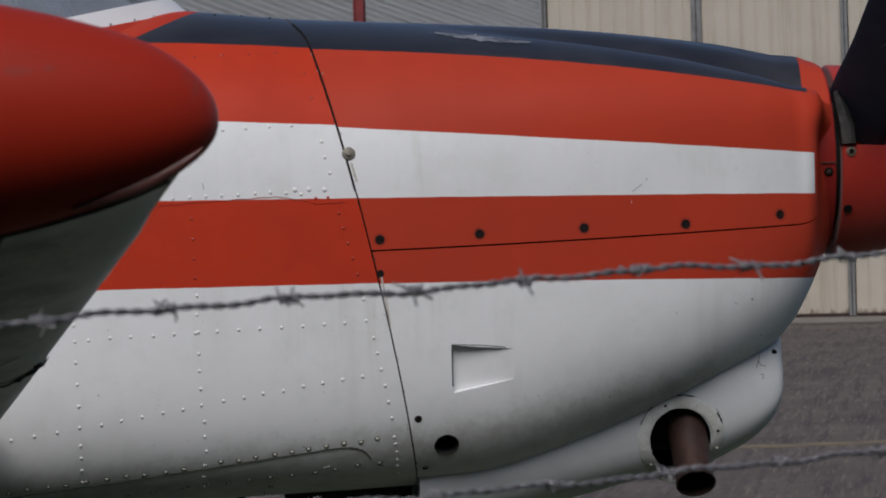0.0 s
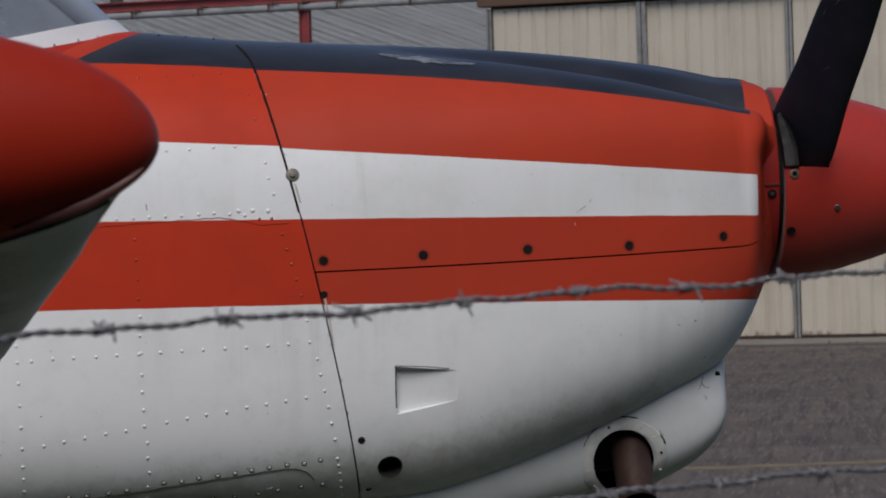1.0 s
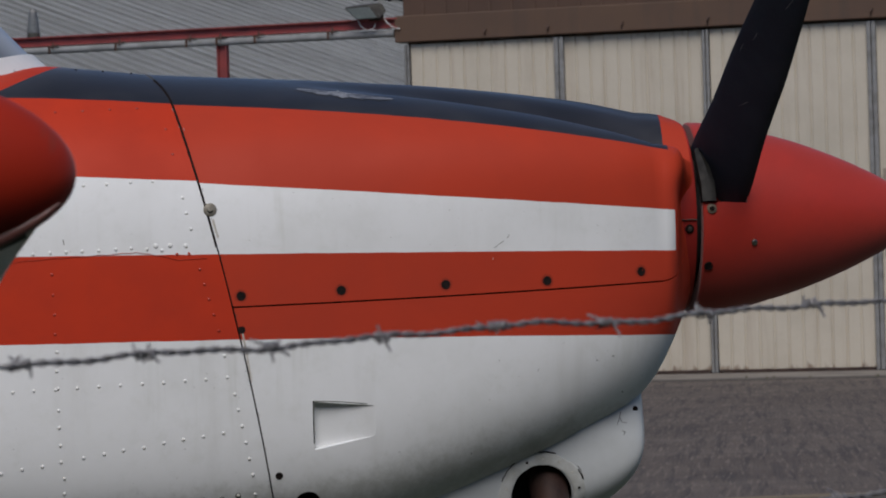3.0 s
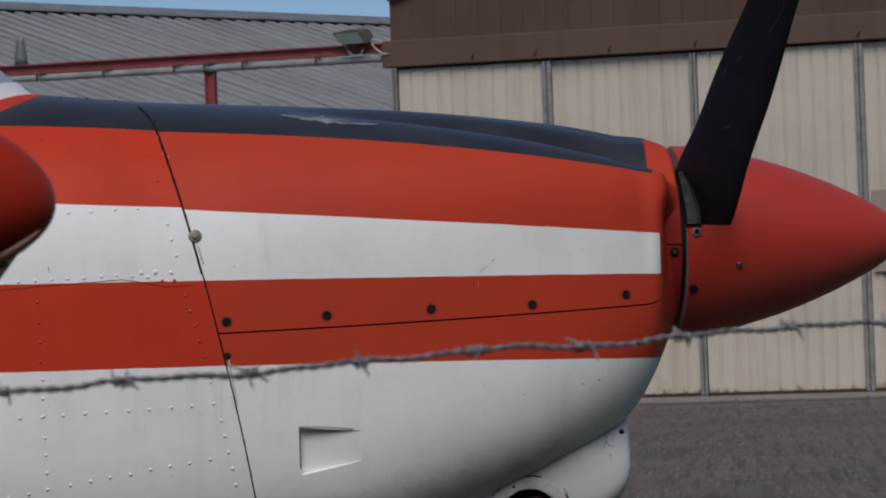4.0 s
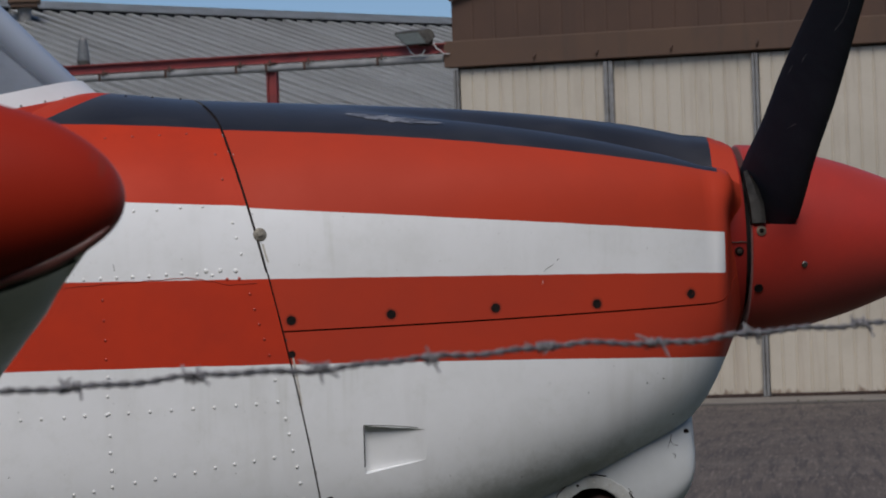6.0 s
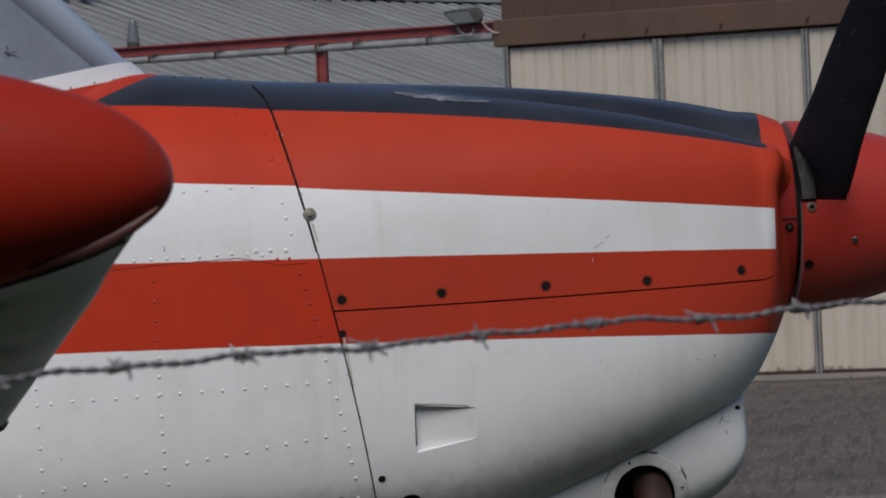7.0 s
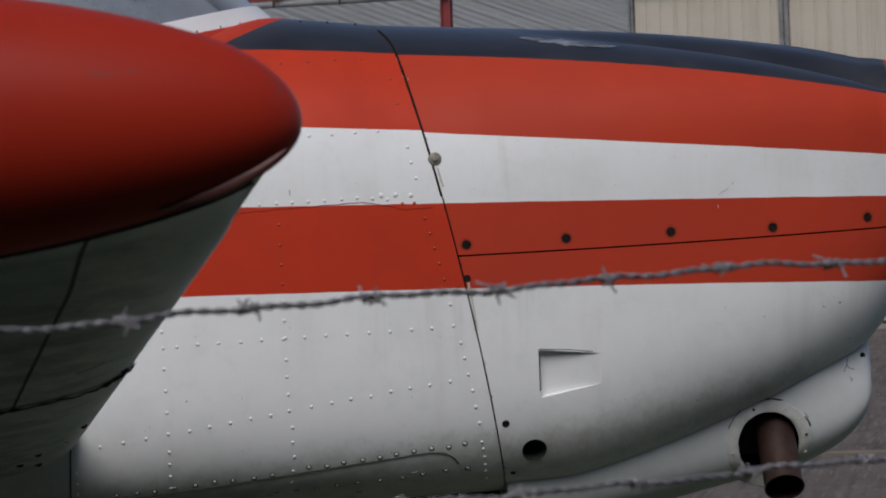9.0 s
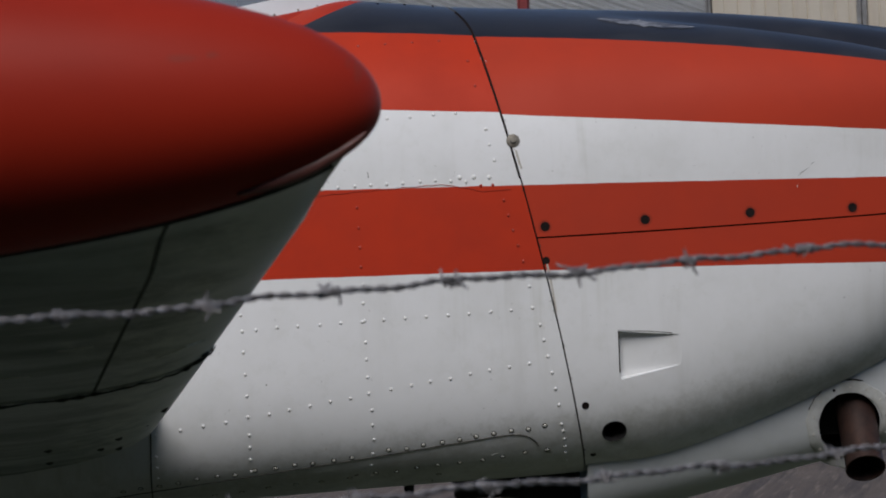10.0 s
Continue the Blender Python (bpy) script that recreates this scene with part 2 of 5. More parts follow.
def glass(name):
    n = Nodes(name)
    t = n.tree
    clear = t.nodes.new("ShaderNodeBsdfTransparent")
    clear.inputs[0].default_value = (0.82, 0.85, 0.86, 1)
    shine = t.nodes.new("ShaderNodeBsdfGlossy")
    shine.inputs["Roughness"].default_value = 0.28
    fres = t.nodes.new("ShaderNodeFresnel")
    fres.inputs[0].default_value = 1.6
    dust_and_sky = t.nodes.new("ShaderNodeBsdfDiffuse")
    dust_and_sky.inputs[0].default_value = (0.50, 0.55, 0.62, 1)
    film = t.nodes.new("ShaderNodeMixShader")
    x, y, z = n.xyz()
    ahead = n.math("ADD", x, n.math("MULTIPLY_ADD", n.math("SUBTRACT", z, 2.011), 1.126, 0.336))
    # the front band's paler film paints the sky's reflection into the glass
    front = n.ramp(ahead, -0.01, 0.12, 0.0, 0.85)
    rear = n.math("MULTIPLY", n.ramp(ahead, -0.002, 0.006, 1.0, 0.40), n.ramp(n.noise(6, 5, 0.6), 0.3, 0.75, 0.26, 0.42))
    t.links.new(n.math("ADD", front, rear), film.inputs[0])
    t.links.new(clear.outputs[0], film.inputs[1])
    t.links.new(dust_and_sky.outputs[0], film.inputs[2])
    mx = t.nodes.new("ShaderNodeMixShader")
    t.links.new(fres.outputs[0], mx.inputs[0])
    t.links.new(film.outputs[0], mx.inputs[1])
    t.links.new(shine.outputs[0], mx.inputs[2])
    t.links.new(mx.outputs[0], t.nodes["Material Output"].inputs[0])
    return n.mat


M["glass"] = glass("perspex")


# ---- mesh helpers ----
def mesh(bm, name, mat, smooth=True, sharp=40):
    me = bpy.data.meshes.new(name)
    bmesh.ops.recalc_face_normals(bm, faces=bm.faces)
    for f in bm.faces:
        f.smooth = smooth
    for e in bm.edges:
        if len(e.link_faces) == 2 and e.calc_face_angle(0) > radians(sharp):
            e.smooth = False
    bm.to_mesh(me)
    bm.free()
    me.materials.append(mat)
    return me


def part(name, bm, material, parent, label="", smooth=True, sharp=40):
    ob = new(name, mesh(bm, name, material, smooth, sharp))
    ob.parent = parent
    if label:
        ob["label"] = label
    return ob


def thing(name, bm, material, label, category, smooth=True, sharp=40, **kw):
    return tagged(new(name, mesh(bm, name, material, smooth, sharp)), label, category, **kw)


def empty(name, at, label, category, **kw):
    ob = new(name)
    ob.location, ob.empty_display_size = at, 0.2
    return tagged(ob, label, category, **kw)


def box(bm, lo, hi, bevel=0.0, turn=None):
    size = [b - a for a, b in zip(lo, hi)]
    made = bmesh.ops.create_cube(bm, size=1.0)["verts"]
    mid = [(a + b) / 2 for a, b in zip(lo, hi)]
    m = Matrix.Translation(mid) @ (turn or Matrix()) @ Matrix.Diagonal((*size, 1))
    bmesh.ops.transform(bm, matrix=m, verts=made)
    if bevel:
        edges = list({e for v in made for e in v.link_edges})
        bmesh.ops.bevel(bm, geom=edges, offset=bevel, segments=2, affect="EDGES", profile=0.5)
    return bm


def rod(bm, points, radius, sides=8, cap=True):
    """A tube along points; radius a number or one per point."""
    rings, pts = [], [Vector(p) for p in points]
    side = None
    for i, p in enumerate(pts):
        d = (pts[min(i + 1, len(pts) - 1)] - pts[max(i - 1, 0)]).normalized()
        if side is None:
            side = d.orthogonal().normalized()
        side = (side - d * side.dot(d)).normalized()
        up = d.cross(side)
        r = radius[i] if isinstance(radius, (list, tuple)) else radius
        rings.append([bm.verts.new(p + (side * math.cos(a) + up * math.sin(a)) * r) for a in (2 * math.pi * k / sides for k in range(sides))])
    for a, b in zip(rings, rings[1:]):
        for k in range(sides):
            bm.faces.new((a[k], a[(k + 1) % sides], b[(k + 1) % sides], b[k]))
    if cap:
        bm.faces.new(rings[0][::-1])
        bm.faces.new(rings[-1])
    return bm


def lathe(bm, origin, axis, profile, sides=32, start=None):
    """A turned body: profile of (distance along axis, radius)."""
    axis = Vector(axis).normalized()
    u = axis.orthogonal().normalized()
    v = axis.cross(u)
    origin, rings = Vector(origin), []
    for s, r in profile:
        if r < 1e-6:
            rings.append([bm.verts.new(origin + axis * s)])
        else:
            rings.append([bm.verts.new(origin + axis * s + (u * math.cos(a) + v * math.sin(a)) * r) for a in (2 * math.pi * k / sides for k in range(sides))])
    for a, b in zip(rings, rings[1:]):
        for k in range(sides):
            j = (k + 1) % sides
            if len(a) == 1 and len(b) == 1:
                continue
            if len(a) == 1:
                bm.faces.new((a[0], b[j], b[k]))
            elif len(b) == 1:
                bm.faces.new((a[k], a[j], b[0]))
            else:
                bm.faces.new((a[k], a[j], b[j], b[k]))
    return bm


def shell(grid, thick, loop=False):
    """A curved sheet with thickness from a grid of points (rows along the body); inner side set in by thick."""
    g = np.array(grid, float)
    du = np.gradient(g, axis=0)
    dv = np.gradient(g, axis=1)
    nor = np.cross(du, dv)
    nor /= np.maximum(np.linalg.norm(nor, axis=2, keepdims=True), 1e-9)
    mid = g.mean(axis=(0, 1))
    if ((g - mid) * nor).sum() < 0:
        nor = -nor
    inner = g - nor * thick
    bm = bmesh.new()
    a, b = g.shape[:2]
    vo = [[bm.verts.new(g[i, j]) for j in range(b)] for i in range(a)]
    vi = [[bm.verts.new(inner[i, j]) for j in range(b)] for i in range(a)]
    for i in range(a - 1):
        for j in range(b - 1):
            bm.faces.new((vo[i][j], vo[i + 1][j], vo[i + 1][j + 1], vo[i][j + 1]))
            bm.faces.new((vi[i][j], vi[i][j + 1], vi[i + 1][j + 1], vi[i + 1][j]))
    for i in range(a - 1):
        for j in (0, b - 1):
            bm.faces.new((vo[i][j], vi[i][j], vi[i + 1][j], vo[i + 1][j]))
    for j in range(b - 1):
        for i in (0, a - 1):
            bm.faces.new((vo[i][j], vo[i][j + 1], vi[i][j + 1], vi[i][j]))
    return bm


def smooth_curve(knots):
    """A smooth function through (x, value) knots."""
    xs, ys = [k[0] for k in knots], [k[1] for k in knots]
    m = []
    for i in range(len(xs)):
        a, b = max(i - 1, 0), min(i + 1, len(xs) - 1)
        m.append((ys[b] - ys[a]) / (xs[b] - xs[a]))

    def f(x):
        if x <= xs[0]:
            return ys[0] + m[0] * (x - xs[0])
        if x >= xs[-1]:
            return ys[-1] + m[-1] * (x - xs[-1])
        i = max(k for k in range(len(xs)) if xs[k] <= x)
        h = xs[i + 1] - xs[i]
        t = (x - xs[i]) / h
        return ((2 * t**3 - 3 * t * t + 1) * ys[i] + (t**3 - 2 * t * t + t) * h * m[i] + (3 * t * t - 2 * t**3) * ys[i + 1] + (t**3 - t * t) * h * m[i + 1])

    return f


def carve(ob, cutter_bm):
    """Cuts a solid out of ob's mesh for good."""
    me = bpy.data.meshes.new("cutter")
    bmesh.ops.recalc_face_normals(cutter_bm, faces=cutter_bm.faces)
    cutter_bm.to_mesh(me)
    cutter_bm.free()
    tool = new("cutter", me)
    tool.parent = ob.parent
    mod = ob.modifiers.new("cut", "BOOLEAN")
    mod.object, mod.operation, mod.solver = tool, "DIFFERENCE", "EXACT"
    bpy.context.view_layer.update()
    done = bpy.data.meshes.new_from_object(ob.evaluated_get(bpy.context.evaluated_depsgraph_get()))
    ob.modifiers.clear()
    done.name = ob.name
    done.materials.clear()
    done.materials.append(ob.data.materials[0])
    ob.data = done
    bpy.data.objects.remove(tool)
    bpy.data.meshes.remove(me)


# ---- ground ----
GRAIN = radians(11)  # the surfacing was laid in this direction


def ground_material():
    n = Nodes("apron_and_grass")
    x, y, z = n.xyz()
    big = n.noise(0.5, 5, 0.6)
    mid = n.noise(3, 5, 0.65, (1.0, 0.10, 1), turn=GRAIN)
    fine = n.noise(45, 4, 0.7)
    tracks = n.noise(0.8, 4, 0.6, (0.12, 1.0, 1))
    grit = n.noise(20, 4, 0.75, (1.0, 0.05, 1), turn=GRAIN)
    clump = n.noise(11, 4, 0.7, (1.0, 0.045, 1), turn=GRAIN)
    stone = n.noise(34, 3, 0.6, (1.0, 0.05, 1), turn=GRAIN)
    asphalt = n.mix(n.ramp(big, 0.35, 0.7), (0.132, 0.108, 0.093), (0.102, 0.084, 0.074))
    asphalt = n.mix(n.ramp(tracks, 0.45, 0.72, 0, 0.6), asphalt, (0.165, 0.140, 0.122))
    asphalt = n.mix(n.ramp(mid, 0.45, 0.7, 0, 0.4), asphalt, (0.080, 0.070, 0.066))
    asphalt = n.mix(n.ramp(clump, 0.46, 0.66, 0, 0.75), asphalt, (0.058, 0.052, 0.051))
    asphalt = n.mix(n.ramp(stone, 0.54, 0.68, 0, 0.8), asphalt, (0.20, 0.166, 0.142))
    asphalt = n.mix(n.ramp(grit, 0.52, 0.70, 0, 0.5), asphalt, (0.060, 0.054, 0.053))
    grass = n.mix(n.ramp(mid, 0.35, 0.7), (0.072, 0.082, 0.052), (0.058, 0.066, 0.042))
    edge = n.math("ADD", y, n.math("MULTIPLY", n.noise(1.2, 4), 1.5))
    col = n.mix(n.ramp(edge, 11.5, 12.0), grass, asphalt)
    n.bump(n.math("ADD", fine, mid), 0.012, 0.7)
    return n.set(Base_Color=col, Roughness=0.9, Specular_IOR_Level=0.25)


bm = bmesh.new()
bmesh.ops.create_grid(bm, x_segments=8, y_segments=8, size=900)
bmesh.ops.translate(bm, verts=bm.verts, vec=(0, 300, 0))
thing("ground", bm, ground_material(), "worn grey asphalt apron with rough grass beside it", "ground", kind="structure")

# unseen dark wall, added to block low skylight on the tank and belly
bm = bmesh.new()
box(bm, (-45, -1.6, 0.0), (45, -1.3, 5.2))
thing("light_block_wall", bm, surface("light_block_dark", (0.040, 0.040, 0.030), (0.025, 0.026, 0.020), 0.9, 0, 0.8, 0.004), "unseen dark wall added to block low skylight", "wall", False, kind="structure")

# painted line and paler worn tracks on the apron
M["yellow"] = surface("faded_yellow_paint", (0.20, 0.155, 0.085), (0.11, 0.095, 0.075), 0.85, 0, 5, 0.001)
bm = bmesh.new()
box(bm, (-6, 20.1, 0.0), (30, 20.34, 0.004), 0, None)
thing("apron_line", bm, M["yellow"], "faded yellow taxi line painted on the apron", "road marking", kind="structure")
M["concrete"] = surface("pale_concrete", (0.21, 0.188, 0.162), (0.145, 0.128, 0.110), 0.85, 0, 1.5, 0.002)

# ---- hangar with sliding doors ----
# local frame: x along the front, y into the building, origin at the door's left edge
HANG = Matrix.Translation((3.93, 43.91, 0)) @ pose(0, 0, 0, 0, 0, -23.5)
hangar = empty("hangar", (0, 0, 0), "large hangar with cream corrugated sliding doors and brown fascia", "hangar")
hangar.matrix_world = HANG
bpy.context.view_layer.update()


def stained(name, colour, dark, rust, rough, edge=None):
    n = Nodes(name)
    x, y, z = n.xyz()
    big = n.noise(1.2, 5, 0.6)
    drip = n.noise(5, 5, 0.65, (1.0, 1.0, 0.06))
    fine = n.noise(30, 3, 0.6)
    col = n.mix(n.ramp(big, 0.35, 0.7), colour, dark)
    col = n.mix(n.ramp(drip, 0.50, 0.74, 0, 0.55), col, rust)
    col = n.mix(n.ramp(fine, 0.55, 0.75, 0, 0.25), col, rust)
    if edge:
        run = n.math("ADD", n.noise(6, 4, 0.6, (1.0, 1.0, 0.12)), n.math("MULTIPLY", n.math("SUBTRACT", z, edge), 1.1))
        col = n.mix(n.ramp(run, 0.56, 0.78, 0, 0.85), col, (0.16, 0.085, 0.042))
        foot = n.math("SUBTRACT", n.noise(9, 4, 0.6, (1.0, 1.0, 0.3)), n.math("MULTIPLY", n.math("SUBTRACT", z, 0.10), 2.4))
        col = n.mix(n.ramp(foot, 0.50, 0.72, 0, 0.8), col, (0.15, 0.09, 0.055))
    n.bump(fine, 0.002, 0.4)
    return n.set(Base_Color=col, Roughness=rough)


M["cream"] = stained("cream_door_paint", (0.505, 0.45, 0.36), (0.445, 0.395, 0.312), (0.36, 0.29, 0.218), 0.6, 4.28)
M["brown"] = stained("brown_cladding_paint", (0.080, 0.041, 0.024), (0.067, 0.035, 0.021), (0.054, 0.030, 0.020), 0.7)
M["fascia"] = stained("brown_fascia_paint", (0.098, 0.054, 0.030), (0.083, 0.046, 0.028), (0.056, 0.036, 0.025), 0.65)
M["door_post"] = surface("grey_door_post", (0.25, 0.245, 0.235), (0.16, 0.152, 0.142), 0.6, 0.2, 8, 0.001)
# rusty rail colour, darkened to paint in the shadow under the doors
M["rail"] = surface("shadowed_rusty_rail", (0.050, 0.028, 0.020), (0.022, 0.015, 0.012), 0.85, 0.1, 9, 0.002)
M["rust"] = surface("rusty_iron", (0.10, 0.055, 0.038), (0.05, 0.032, 0.026), 0.8, 0.2, 12, 0.002)


def corrugated(length, height, pitch, depth, y0=0.0, z0=0.0, flat=0.55, x0=0.0):
    """Box-profile sheet standing upright: vertical ribs facing -y."""
    prof, x = [], 0.0
    while x < length - 1e-6:
        for dx, d in ((0, 0), (pitch * flat, 0), (pitch * (flat + 0.04), depth), (pitch * 0.96, depth)):
            if x + dx <= length + 1e-6:
                prof.append((x + dx, d))
        x += pitch
    if prof[-1][0] < length:
        prof.append((length, prof[-1][1]))
    bm = bmesh.new()
    low = [bm.verts.new((x0 + a, y0 + d, z0)) for a, d in prof]
    top = [bm.verts.new((x0 + a, y0 + d, z0 + height)) for a, d in prof]
    for i in range(len(prof) - 1):
        if prof[i + 1][0] - prof[i][0] > 1e-6:
            bm.faces.new((low[i], low[i + 1], top[i + 1], top[i]))
    bmesh.ops.remove_doubles(bm, verts=bm.verts, dist=1e-5)
    bmesh.ops.solidify(bm, geom=list(bm.faces), thickness=0.02)
    return bm


POSTS = (0.09, 2.14, 4.065, 6.18, 8.2, 10.3, 12.4)
POST_HALF = (0.034, 0.062, 0.040, 0.055, 0.05, 0.05)
for i, (a, b) in enumerate(zip(POSTS, POSTS[1:])):
    part("door_panel", corrugated(b - a - 0.10, 4.31, 0.185, 0.016, 0.02 + 0.03 * (i % 2), 0.05, 0.80, a + 0.05), M["cream"], hangar, smooth=False)
    bm = bmesh.new()
    w = POST_HALF[i]
    box(bm, (a - w, -0.03, 0.02), (a - 0.006, 0.06, 4.36), 0.005)
    box(bm, (a + 0.008, -0.03, 0.02), (a + w, 0.06, 4.36), 0.005)
    box(bm, (a - 0.010, 0.01, 0.02), (a + 0.012, 0.05, 4.36))
    part("door_post", bm, M["door_post"], hangar, smooth=False)
    bm = bmesh.new()
    box(bm, (a + 0.05, -0.01, 0.0), (b - 0.05, 0.07, 0.055), 0.01)
    part("bottom_rail", bm, M["rail"], hangar, "rusty bottom rail, dark for the shadow under the doors", smooth=False)
bm = bmesh.new()
box(bm, (POSTS[3] + 0.10, -0.005, 1.50), (POSTS[4] - 0.10, 0.012, 2.52), 0.006)
part("door_patch", bm, stained("dull_beige_sheet", (0.30, 0.245, 0.19), (0.25, 0.205, 0.16), (0.20, 0.16, 0.12), 0.7), hangar, "dull brown sheet fixed across one door panel", smooth=False)
bm = bmesh.new()
box(bm, (-0.05, -0.075, 4.39), (13.0, 0.14, 4.735), 0.012)
part("fascia", bm, M["fascia"], hangar, "brown sheet metal fascia", smooth=False)
EAVE, RISE = 5.36, 0.30


def verge(x):
    """Height of the hangar's gable at x."""
    return EAVE + RISE * min(x - 0.06, 13.0 - x)


bm = corrugated(12.9, 0.6, 0.30, 0.006, -0.05, 4.735, 0.86, 0.07)
for v in bm.verts:
    if v.co.z > 5.0:
        v.co.z = verge(v.co.x) - 0.01
part("upper_cladding", bm, M["brown"], hangar, "dark brown ribbed cladding", smooth=False)
bm = bmesh.new()
box(bm, (0.06, 0.16, 0.0), (13.0, 0.40, EAVE - 0.05))
box(bm, (0.06, 0.40, 0.0), (0.30, 12.0, EAVE - 0.05))
box(bm, (12.7, 0.40, 0.0), (13.0, 12.0, EAVE - 0.05))
box(bm, (0.30, 11.7, 0.0), (12.7, 12.0, EAVE - 0.05))
part("wall", bm, M["brown"], hangar, smooth=False)
MID = 6.53
for x0, x1 in ((0.05, MID), (13.01, MID)):
    bm = bmesh.new()
    edge = [(x0, verge(x0 if x0 < MID else 13.06 - x0) - 0.0), (x1, verge(MID))]
    lo = [bm.verts.new((x, y, z)) for x, z in edge for y in (-0.09, 12.2)]
    bm.faces.new((lo[0], lo[1], lo[3], lo[2]))
    bmesh.ops.solidify(bm, geom=list(bm.faces), thickness=0.10)
    part("roof_slope", bm, M["door_post"], hangar, "grey sheet roof slope", smooth=False)
bm = bmesh.new()
for x0, x1 in ((0.06, MID), (13.0, MID)):
    a, b = Vector((x0, -0.11, verge(x0 if x0 < MID else 13.06 - x0) - 0.09)), Vector((x1, -0.11, verge(MID) - 0.09))
    rod(bm, [a, b], 0.035, 4)
part("verge_trim", bm, M["rust"], hangar, "dark trim under the roof's edge", smooth=False)
for x in (1.18, 2.02, 3.0, 4.12, 6.2):
    bm = bmesh.new()
    rod(bm, [(x, -0.085, 4.44), (x, -0.11, 4.47), (x + 0.02, -0.085, 4.51)], 0.012, 6)
    part("fascia_clip", bm, M["rust"], hangar)

bm = bmesh.new()
box(bm, (-1.5, -1.8, 0.0), (14, 0.2, 0.012))
strip = thing("pavement", bm, M["concrete"], "pale concrete strip along the hangar doors", "pavement", False, kind="structure")
strip.matrix_world = HANG
bm = bmesh.new()
for i in range(34):
    x = random.uniform(-1, 12)
    r = random.uniform(0.015, 0.035)
    lathe(bm, (x, random.uniform(-2.0, -1.75), 0.0), (0, 0, 1), [(0, r), (0.015, r * 0.7), (random.uniform(0.02, 0.04), 0)], 5)
weeds = thing("grass_tufts", bm, surface("dry_grass", (0.12, 0.11, 0.065), (0.07, 0.068, 0.04), 0.9), "small dry grass tufts at the concrete edge", "grass", kind="stuff")
weeds.matrix_world = HANG
bm = bmesh.new()
box(bm, (-1.5, -2.25, 0.0), (14, -1.81, 0.006))
gutter = thing("drain_channel", bm, surface("wet_grit", (0.055, 0.048, 0.043), (0.085, 0.072, 0.063), 0.85, 0, 3, 0.003), "dark gritty joint along the concrete strip", "drain", False, kind="structure")
gutter.matrix_world = HANG

# ---- sliding door track running on past the hangar's corner ----
M["red_steel"] = surface("faded_red_steel", (0.27, 0.042, 0.036), (0.17, 0.032, 0.030), 0.5, 0, 3, 0.001)
M["zinc"] = surface("zinc_pipe", (0.27, 0.27, 0.265), (0.17, 0.17, 0.165), 0.65, 0.1, 4, 0.001)
track = empty("door_track", (0, 0, 0), "red steel door track with grey rail and post beside the hangar", "track")
track.matrix_world = HANG
bm = bmesh.new()
box(bm, (-5.95, -0.02, 4.60), (-0.01, 0.0, 4.70))
box(bm, (-5.95, -0.08, 4.697), (-0.01, 0.06, 4.717), 0.004)
box(bm, (-5.95, -0.08, 4.585), (-0.01, 0.06, 4.605), 0.004)
part("beam", bm, M["red_steel"], track, "faded red steel beam", smooth=False)
bm = bmesh.new()
rod(bm, [(-5.30, -0.05, 4.528), (-2.5, -0.05, 4.520), (-0.06, -0.05, 4.512)], 0.047, 14)
part("rail", bm, M["zinc"], track, "grey galvanised rail")
bm = bmesh.new()
box(bm, (-2.54, -0.01, 0.0), (-2.41, 0.012, 4.59))
box(bm, (-2.545, -0.05, 0.0), (-2.525, 0.05, 4.59))
box(bm, (-2.425, -0.05, 0.0), (-2.405, 0.05, 4.59))
part("post", bm, M["red_steel"], track, smooth=False)
bm = bmesh.new()
box(bm, (-5.9, -0.06, 0.0), (-5.8, 0.06, 4.59), 0.01)
part("post", bm, M["red_steel"], track, smooth=False)
for x in (-4.93, -3.965, -2.95, -2.52, -1.98, -0.955):
    bm = bmesh.new()
    box(bm, (x - 0.016, -0.112, 4.475), (x + 0.016, -0.088, 4.585), 0.004)
    rod(bm, [(x - 0.02, -0.10, 4.575), (x + 0.14, -0.10, 4.585)], 0.012, 6)
    rod(bm, [(x + 0.06, -0.10, 4.63), (x + 0.06, -0.12, 4.545)], 0.013, 6)
    part("clamp", bm, M["rust"], track)

# beacon on the track's end
bm = bmesh.new()
lathe(bm, (0, 0, 0), (0, 0, 1), [(0, 0), (0, 0.085), (0.05, 0.09), (0.06, 0.075)], 20)
beacon = empty("beacon_lamp", (0, 0, 0), "grey frosted beacon lamp on the red track", "lamp")
beacon.matrix_world = HANG @ Matrix.Translation((-5.20, 0, 4.717))
part("base", bm, M["seal"], beacon, "dark rusty base")
bm = bmesh.new()
lathe(bm, (0, 0, 0.06), (0, 0, 1), [(0, 0.085), (0.04, 0.085), (0.22, 0.062), (0.27, 0.052), (0.28, 0.03)], 20)
part("lens", bm, surface("frosted_lens", (0.15, 0.155, 0.155), (0.09, 0.095, 0.095), 0.4, 0, 20, 0.0005), beacon, "frosted grey lens")
bm = bmesh.new()
lathe(bm, (0, 0, 0.33), (0, 0, 1), [(0, 0.055), (0.015, 0.055), (0.045, 0.03), (0.06, 0.0)], 16)
part("cap", bm, M["door_post"], beacon)

# floodlight on the track beside the fascia
flood = empty("floodlight", (0, 0, 0), "weathered grey floodlight tilted down on the track", "floodlight")
flood.matrix_world = HANG @ Matrix.Translation((-0.40, -0.10, 4.697))


